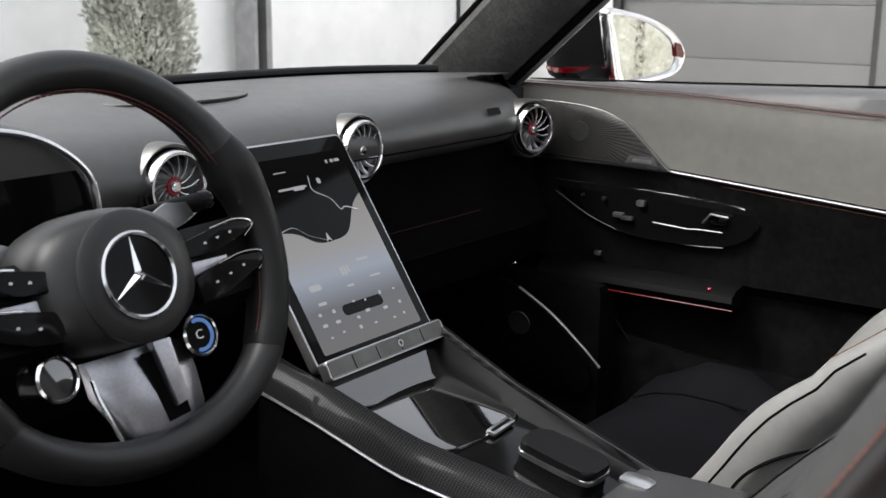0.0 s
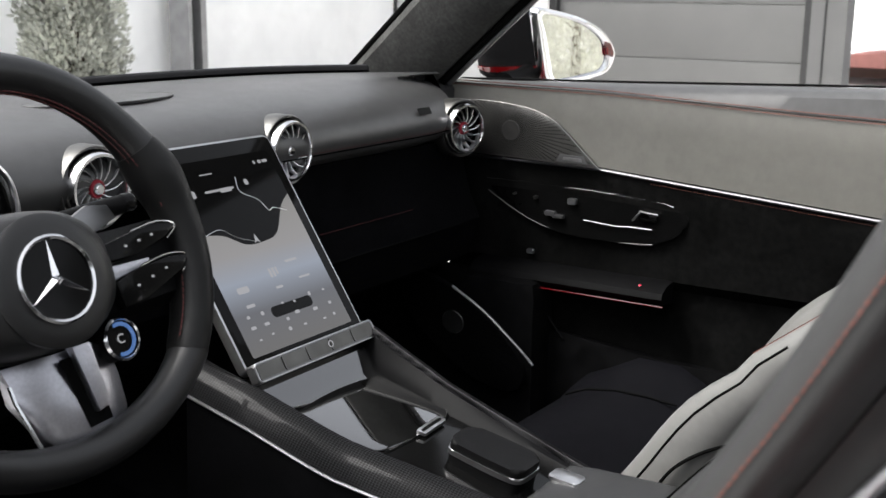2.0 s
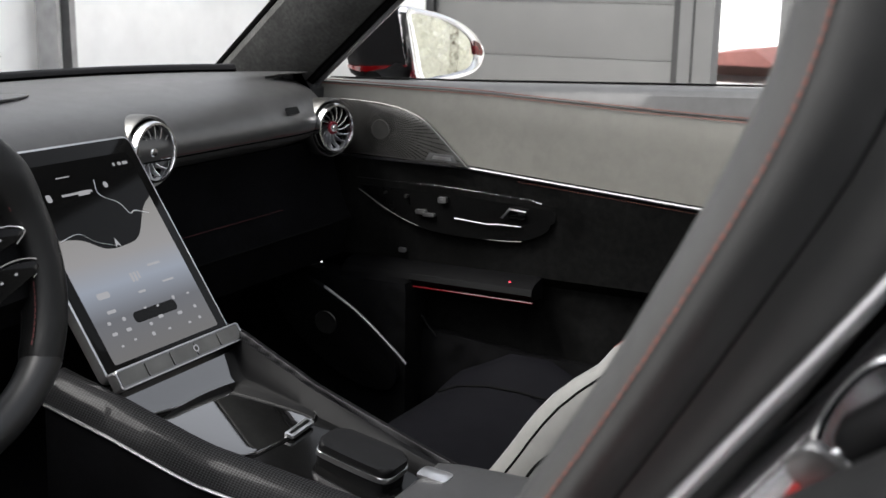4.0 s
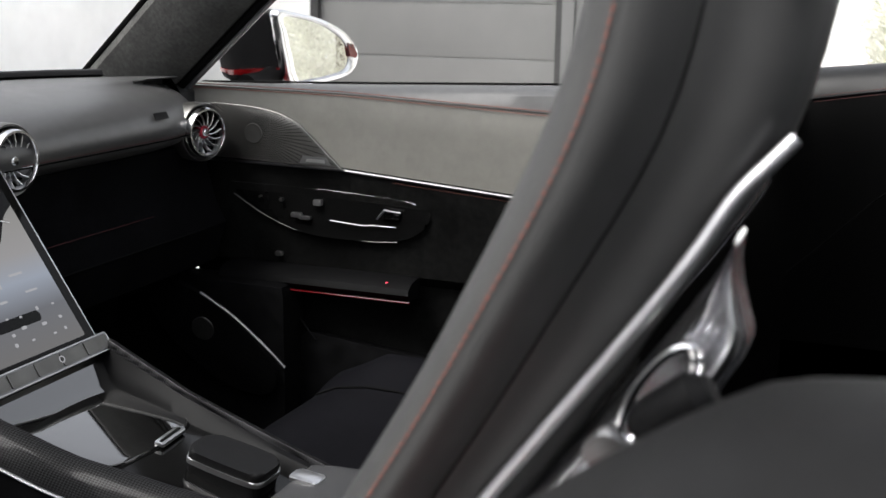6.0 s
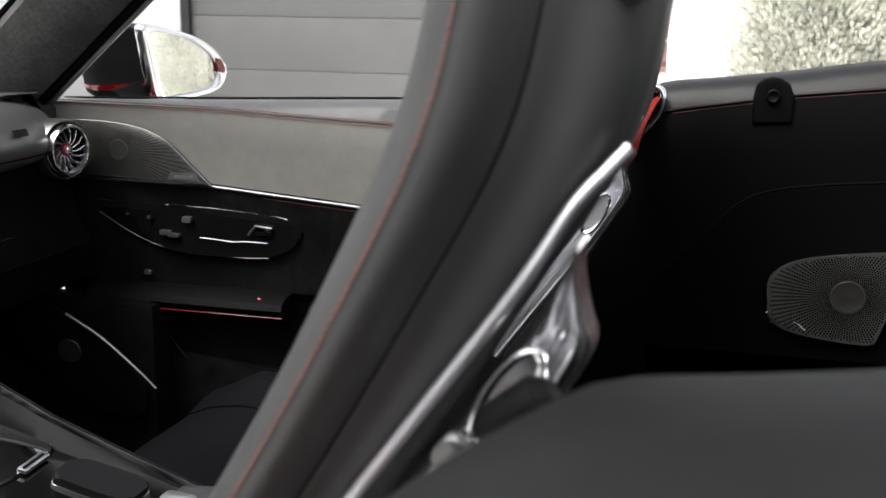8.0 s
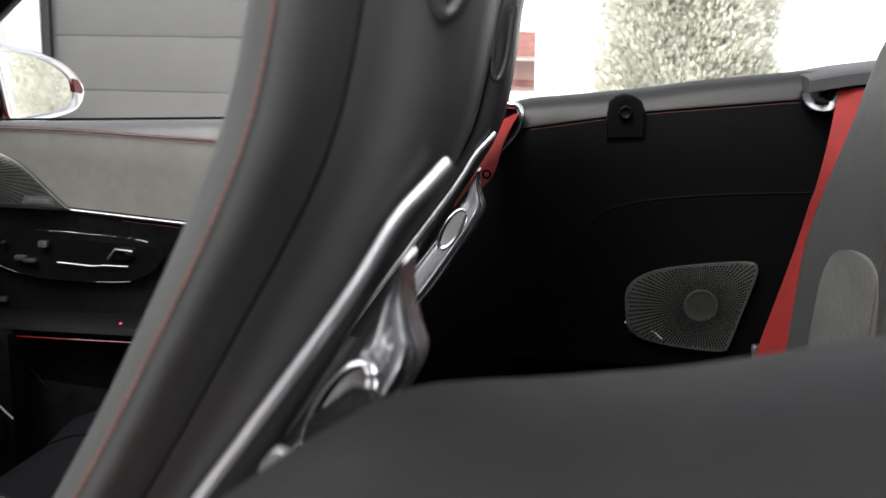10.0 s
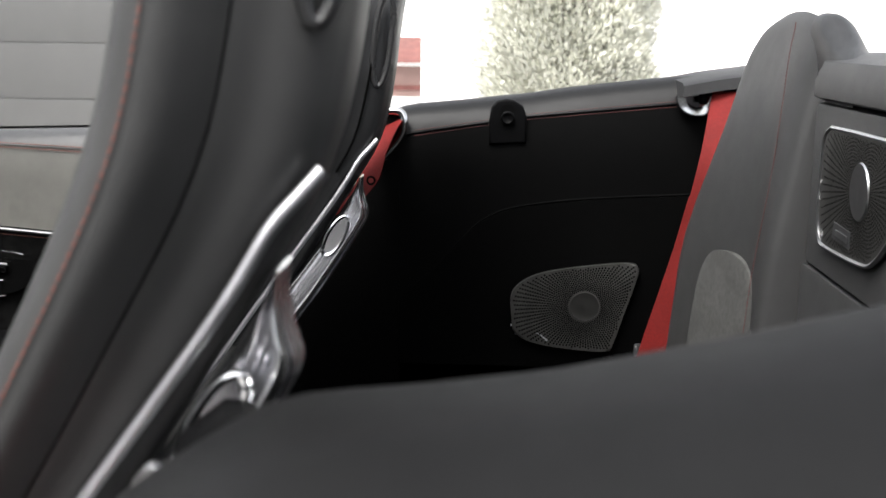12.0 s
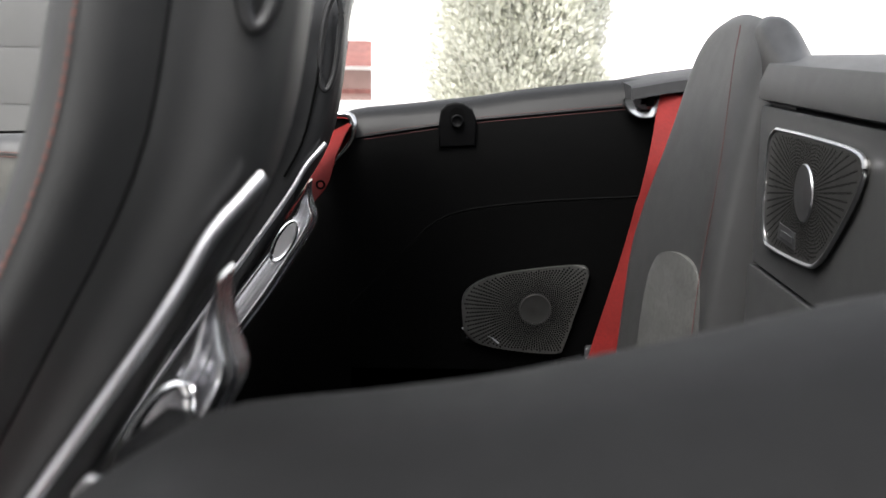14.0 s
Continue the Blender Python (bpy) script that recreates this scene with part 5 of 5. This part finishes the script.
tongue = thing("front_seat_belt", "red seat belt with black and chrome tongue beside the seat", "seat belt", (-0.645, -0.07, 0.85))
part("grip", tube([(-0.645, -0.100, 0.973), (-0.645, -0.096, 0.970), (-0.645, -0.080, 0.957), (-0.645, -0.076, 0.953)], [0.006, 0.0105, 0.0105, 0.007], 14), PLASTIC, tongue)
part("plate", prism(rounded(0.016, 0.026, 0.004), 0.004, axes((-0.650, -0.071, 0.946), (0.25, 0.6, -0.75), (0.2, -0.7, -0.6)), 0.001), DIM, tongue, "dull chrome tongue plate")
part("webbing", ribbon(catmull([(-0.652, -0.068, 0.942), (-0.652, -0.060, 0.928), (-0.650, -0.03, 0.88), (-0.645, 0.02, 0.80)], 6), (0.9, 0.3, 0.2), 0.024), REDBELT, tongue)

# ---- rear side panels ----
def ridge_z(y):
    return float(np.interp(y, [-0.62, -0.455, -0.30, -0.223, -0.12, -0.04, 0.0], [1.062, 1.048, 1.030, 1.018, 1.006, 0.998, 0.985]))


rp_ = thing("rear_side_panel", "black leather rear side panel with red stitching", "side panel", (0.72, -0.3, 0.3))
ry = np.linspace(-0.60, -0.01, 28)
sm = lambda y: float(np.interp(y, [-0.60, -0.449, -0.224, -0.043, 0.0], [1.02, 1.009, 0.986, 0.957, 0.945]))
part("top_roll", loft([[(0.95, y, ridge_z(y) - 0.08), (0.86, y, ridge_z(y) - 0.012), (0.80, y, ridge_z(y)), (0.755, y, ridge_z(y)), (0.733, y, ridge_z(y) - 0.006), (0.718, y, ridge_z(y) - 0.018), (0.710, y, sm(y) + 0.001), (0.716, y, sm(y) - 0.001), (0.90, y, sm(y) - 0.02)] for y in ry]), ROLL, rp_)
# The shade below the roll is put into this panel colour.
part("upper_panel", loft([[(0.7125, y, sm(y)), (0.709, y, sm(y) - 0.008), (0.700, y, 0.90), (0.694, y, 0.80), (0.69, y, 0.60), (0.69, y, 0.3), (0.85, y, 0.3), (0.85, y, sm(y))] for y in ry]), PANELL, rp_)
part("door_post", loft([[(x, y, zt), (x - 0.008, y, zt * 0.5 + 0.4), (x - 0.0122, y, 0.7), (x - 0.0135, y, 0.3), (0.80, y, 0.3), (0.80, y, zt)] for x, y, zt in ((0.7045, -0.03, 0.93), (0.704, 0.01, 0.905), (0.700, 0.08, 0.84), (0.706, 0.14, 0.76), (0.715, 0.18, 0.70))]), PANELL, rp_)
for dz in (0.004, -0.004):
    part("stitching", stitches([(0.7093, y, sm(y) + dz) for y in np.linspace(-0.45, -0.05, 20)], 0.0042, 0.0027), REDTHREAD, rp_, "red seam thread")
part("seam", tube([(0.711, y, sm(y)) for y in ry], 0.0012, 6), HOLE, rp_)
cur = catmull([(0.6975, -0.55, 0.878), (0.6975, -0.452, 0.873), (0.6970, -0.312, 0.864), (0.6960, -0.21, 0.85), (0.695, -0.16, 0.83), (0.694, -0.124, 0.796), (0.692, -0.072, 0.741), (0.69, -0.03, 0.70)], 8)
part("curved_seam", tube(cur, 0.0017, 6), HOLE, rp_)
low = [(float(-p[1]), float(p[2]) - 0.002) for p in cur] + [(0.03, 0.3), (0.55, 0.3)]
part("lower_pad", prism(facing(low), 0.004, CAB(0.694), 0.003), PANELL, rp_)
gs = catmull([(-0.205, 0.716), (-0.222, 0.737), (-0.256, 0.752), (-0.32, 0.763), (-0.382, 0.769), (-0.397, 0.762), (-0.395, 0.745), (-0.378, 0.69), (-0.362, 0.640), (-0.352, 0.630), (-0.30, 0.632), (-0.245, 0.640), (-0.212, 0.655), (-0.206, 0.68)], 4, True)
gs = facing([(-float(a), float(b)) for a, b in gs])
rsp = thing("rear_loudspeaker", "grey metal loudspeaker grille with radiating slots", "loudspeaker", (0.68, -0.3, 0.63))
rear_plate = part("plate", prism(gs, 0.010, CAB(0.689), 0.003, 3), GRILLEDOOR, rsp)
part("perforation", perforations(gs, (0.317, 0.7), 0.026, 96, CAB(0.679), 0.0040, 0.0008, 0.0028, 0.0003, 0.95), HOLE, rear_plate, kind="stuff")
part("centre_disc", lathe([(0.023, 0), (0.0225, 0.0012), (0.018, 0.0004), (0.004, 0.0001), (0, 0.0012)], CAB(0.679) @ Matrix.Translation((0.317, 0.7, 0)), 40), GRILLE, rear_plate)
part("maker_plate", prism([(0.205, 0.645), (0.25, 0.638), (0.244, 0.652), (0.205, 0.662)], 0.0015, CAB(0.6885)), PLASTIC, rsp)
part("maker_mark", prism([(0.212, 0.652), (0.238, 0.646), (0.237, 0.6495), (0.212, 0.656)], 0.0006, CAB(0.6868)), SATIN, rsp, "pale illegible script bar")
part("lower_rim", tube([(0.682, -0.205, 0.668), (0.68, -0.25, 0.655), (0.679, -0.262, 0.645)], 0.0014, 6), SATIN, rsp)
hook = thing("panel_clip", "black plastic clip plate with round knob", "clip", (0.71, -0.19, 0.95))
kp = facing([(0.166, 0.944), (0.222, 0.947), (0.2225, 0.985), (0.216, 1.002), (0.203, 1.011), (0.190, 1.013), (0.177, 1.010), (0.168, 1.0), (0.165, 0.98)])
clip_plate = part("plate", prism(kp, 0.012, CAB(0.712), 0.004, 3), PLASTIC, hook)
part("groove", prism(rounded(0.022, 0.034, 0.010), 0.0006, CAB(0.700) @ Matrix.Translation((0.193, 0.988, 0)), 0), HOLE, clip_plate)
part("knob", lathe([(0.010, 0), (0.010, 0.005), (0.008, 0.007), (0.005, 0.005), (0.0, 0.004)], CAB(0.699) @ Matrix.Translation((0.193, 0.985, 0)), 28), PLASTIC, hook)
ex = thing("belt_outlet", "polished silver belt outlet frame", "belt guide", (0.71, -0.02, 0.95))
loop = catmull([(0.722, 0.03, 0.985), (0.712, 0.0, 0.990), (0.708, -0.028, 0.990), (0.705, -0.036, 0.975), (0.704, -0.028, 0.95), (0.704, 0.0, 0.918), (0.705, 0.025, 0.895), (0.712, 0.03, 0.94)], 6, True)
part("frame", tube(loop + loop[:1], 0.0065, 10), CHROME, ex)
part("opening", prism(facing([(-float(p[1]), float(p[2])) for p in loop]), 0.002, CAB(0.712)), HOLE, ex)
belt = thing("front_seat_belt", "red seat belt webbing leaving the side panel", "seat belt", (0.66, 0.0, 0.85))
part("webbing", ribbon(catmull([(0.715, -0.020, 0.976), (0.695, -0.010, 0.962), (0.665, 0.004, 0.928), (0.64, 0.016, 0.885), (0.632, 0.05, 0.845)], 6), (0.25, 0.75, -0.3), 0.042), REDBELT, belt)
part("buckle_stop", lathe([(0.007, 0), (0.007, 0.003), (0.004, 0.003)], axes((0.625, 0.005, 0.895), (0, -1, 0), (0.1, 0, 1)), 20), HOLE, belt)
# rear belt, its outlet and the cover over it
cov = thing("belt_cover", "dark leather belt outlet cover with silver cup", "belt guide", (0.68, -0.48, 1.0))
part("cover", loft([[(x, y, z) for x, z in ((0.655, z0 - 0.020), (0.657, z0 - 0.004), (0.668, z0), (0.82, z0 + 0.004), (0.82, z0 - 0.024))] for y, z0 in ((-0.447, 1.042), (-0.50, 1.052), (-0.60, 1.066))]), SOFT, cov)
part("cup", loft([[(x, -0.475 + r * math.cos(a), 1.022 + dz + 0.9 * r * math.sin(a)) for a in np.linspace(math.pi, 2 * math.pi, 16)] for x, r, dz in ((0.697, 0.036, 0), (0.690, 0.034, 0), (0.694, 0.031, 0.0), (0.700, 0.005, 0))]), CHROME, cov, "bright silver cup")
part("pin", lathe([(0.006, 0), (0.006, 0.02)], axes((0.672, -0.478, 1.012), (1, 0, 0), (0, 1, 0)), 12), HOLE, cov)
rb = thing("rear_seat_belt", "red rear seat belt running down beside the seat", "seat belt", (0.62, -0.45, 0.65))
part("webbing", ribbon(catmull([(0.672, -0.513, 1.030), (0.66, -0.508, 1.020), (0.62, -0.488, 0.93), (0.62, -0.461, 0.806), (0.62, -0.42, 0.66), (0.62, -0.40, 0.58)], 8), (0.35, 1.0, 0.0), [0.040] * 20 + [0.044] * 21), REDBELT, rb)
part("anchor", prism(rounded(0.05, 0.02, 0.004), 0.012, CAB(0.64) @ Matrix.Translation((0.415, 0.645, 0)), 0.002), SATIN, rb)

# ---- rear seat and bulkhead ----
rs = thing("back_seat", "small black leather rear seat with suede insert", "car seat", (0.33, -0.5, 0.45))
rings = []
for z, yb, xo, k in ((0.50, -0.33, 0.52, 1.0), (0.62, -0.405, 0.52, 1.0), (0.73, -0.42, 0.51, 1.0), (0.85, -0.432, 0.50, 0.9), (0.99, -0.468, 0.47, 0.4), (1.06, -0.488, 0.475, 0.2), (1.10, -0.499, 0.468, 0.15), (1.126, -0.508, 0.445, 0.1), (1.138, -0.520, 0.405, 0.0)):
    dp = float(np.interp(z, [0.95, 1.06, 1.134, 1.140], [0.10, 0.05, 0.016, 0.006]))
    xi = float(np.interp(z, [1.06, 1.10, 1.124, 1.134], [0.185, 0.187, 0.194, 0.212]))
    rings.append([tuple(map(float, p)) for p in catmull([(xo + 0.01, yb - dp, z), (xo + 0.008, yb - 0.3 * dp, z), (xo, yb - 0.008, z), (xo - 0.02, yb, z), (xo - 0.06, yb - 0.012 * k, z), (0.32, yb - 0.034 * k, z), (0.24, yb - 0.040 * k, z), (xi + 0.01, yb - min(0.012, 0.25 * dp) - 0.030 * k, z), (xi, yb - min(0.03, 0.6 * dp) - 0.03 * k, z), (xi - 0.005, yb - dp, z)], 3)])
rings = [list(r) for r in zip(*[[tuple(map(float, p)) for p in catmull(col, 3)] for col in zip(*rings)])]
rings = [[(x, y, z - 0.010 * max(0.0, (z - 1.05) / 0.088) ** 2 * ((x - 0.315) / 0.10) ** 2) for x, y, z in r] for r in rings]
part("backrest", loft(rings), REARL, rs)
ins = [(0.005, 0.0)] + [tuple(map(float, p)) for p in catmull([(0.005, 0.05), (0.02, 0.115), (0.06, 0.14), (0.12, 0.146), (0.175, 0.135), (0.20, 0.09), (0.205, 0.0)], 5)]
part("suede_insert", prism(ins[::-1], 0.007, axes((0.415, -0.4335, 0.712), (-0.989, -0.148, 0), (0, -0.1, 1)), 0.003), INSERT, rs, "grey suede insert")
st = catmull([(0.275, -0.5105, 1.1250), (0.258, -0.5055, 1.115), (0.246, -0.499, 1.09), (0.236, -0.492, 1.03), (0.232, -0.485, 0.96), (0.228, -0.470, 0.85), (0.225, -0.460, 0.73)], 6)
part("stitching", stitches([(float(p[0]), float(p[1]) + 0.004, float(p[2])) for p in st], 0.0042, 0.0028, 0.0006, up=(0, 1, 0)), REDTHREAD, rs, "red seam thread")
part("cushion", box((0.12, -0.40, 0.40), (0.60, -0.05, 0.52), 0.03), BLACKL, rs)
bulk = thing("rear_centre_panel", "black leather centre panel between the rear seats", "side panel", (0, -0.52, 0.6))
part("upper_cover", loft([[(x, y, z) for y, z in ((-0.512, 1.046), (-0.500, 1.050), (-0.500, 1.066), (-0.508, 1.085), (-0.53, 1.094), (-0.70, 1.098), (-0.70, 1.046))] for x in (-0.30, 0.0, 0.10, 0.155)]), REARL, bulk)
part("shoulder", loft([[(float(x), float(y), float(zt) + float(dz)) for y, dz in catmull([(-0.512, -0.06), (-0.510, -0.020), (-0.515, -0.005), (-0.526, 0.0), (-0.540, -0.004), (-0.552, -0.02), (-0.552, -0.06)], 4)] for x, zt in catmull([(0.225, 1.1345), (0.200, 1.132), (0.170, 1.118), (0.135, 1.102), (0.10, 1.093), (0.06, 1.088)], 5)]), LEATHER, bulk)
part("speaker_panel", box((-0.30, -0.56, 0.88), (0.160, -0.505, 1.044), 0.006), REARL, bulk)
part("lower_panel", box((-0.30, -0.56, 0.55), (0.170, -0.503, 0.876), 0.006), REARL, bulk)
cs = [(0.090, 1.0216), (0.066, 1.0240), (-0.03, 1.0250), (-0.135, 1.0235), (-0.158, 1.0128), (-0.143, 0.9866), (-0.099, 0.9454), (-0.065, 0.921), (-0.031, 0.913), (0.0765, 0.909), (0.100, 0.914), (0.109, 0.936), (0.107, 1.005)]
cs = [(float(a), float(b)) for a, b in catmull(cs, 4, True)][::-1]
if sum(a[0] * b[1] - b[0] * a[1] for a, b in zip(cs, cs[1:] + cs[:1])) > 0:
    cs = cs[::-1]
FR = axes((0, -0.505, 0), (-1, 0, 0), (0, 0, 1))
cs = [(-a, b) for a, b in cs]
csp = thing("centre_loudspeaker", "dark metal loudspeaker grille with bright edge", "loudspeaker", (0, -0.5, 0.92))
centre_plate = part("plate", prism(cs, 0.005, FR, 0.002), GRILLEDOOR, csp)
part("rim", tube([FR @ Vector((a, b, 0.0045)) for a, b in cs + cs[:1]], 0.0022, 6), SATIN, csp)
part("perforation", perforations(cs, (0.016, 0.975), 0.028, 96, FR @ Matrix.Translation((0, 0, 0.005)), 0.004, 0.0006, 0.0022, 0.0003, 0.92), HOLE, centre_plate, kind="stuff")
part("centre_disc", lathe([(0.026, 0), (0.025, 0.0015), (0.004, 0.0003), (0, 0.001)], FR @ Matrix.Translation((0.016, 0.975, 0.005)), 40), SATIN, centre_plate)
part("maker_plate", prism([(-0.055, 0.922), (0.0, 0.920), (0.0, 0.936), (-0.05, 0.938)], 0.001, FR @ Matrix.Translation((0, 0, 0.005))), DIM, csp)
part("maker_mark", prism([(-0.045, 0.926), (-0.006, 0.925), (-0.006, 0.931), (-0.042, 0.932)], 0.0005, FR @ Matrix.Translation((0, 0, 0.0062))), SATIN, csp, "pale illegible script bar")

# ---- near side trim beside the open doorway ----
nt_ = thing("near_side_trim", "dark grey leather side trim beside the open doorway", "side panel", (-0.8, -0.35, 0.3))
rings = []
for y in np.linspace(-0.75, -0.04, 70):
    z = float(np.interp(y, [-0.75, -0.45, -0.30, -0.25, -0.20, -0.16, -0.135, -0.122, -0.108, -0.094, -0.078, -0.062, -0.04], [1.096, 1.069, 1.040, 1.027, 1.016, 1.0105, 1.008, 1.0045, 0.9965, 0.987, 0.975, 0.9625, 0.942]))
    rings.append([(-0.66, y, 0.30), (-0.67, y, z - 0.10), (-0.69, y, z - 0.025), (-0.705, y, z - 0.006), (-0.725, y, z), (-0.76, y, z - 0.005), (-0.80, y, z - 0.016), (-0.85, y, z - 0.04), (-0.90, y, z - 0.085), (-0.93, y, z - 0.16), (-0.93, y, 0.30)])
part("padded_roll", loft(rings), TRIM, nt_)
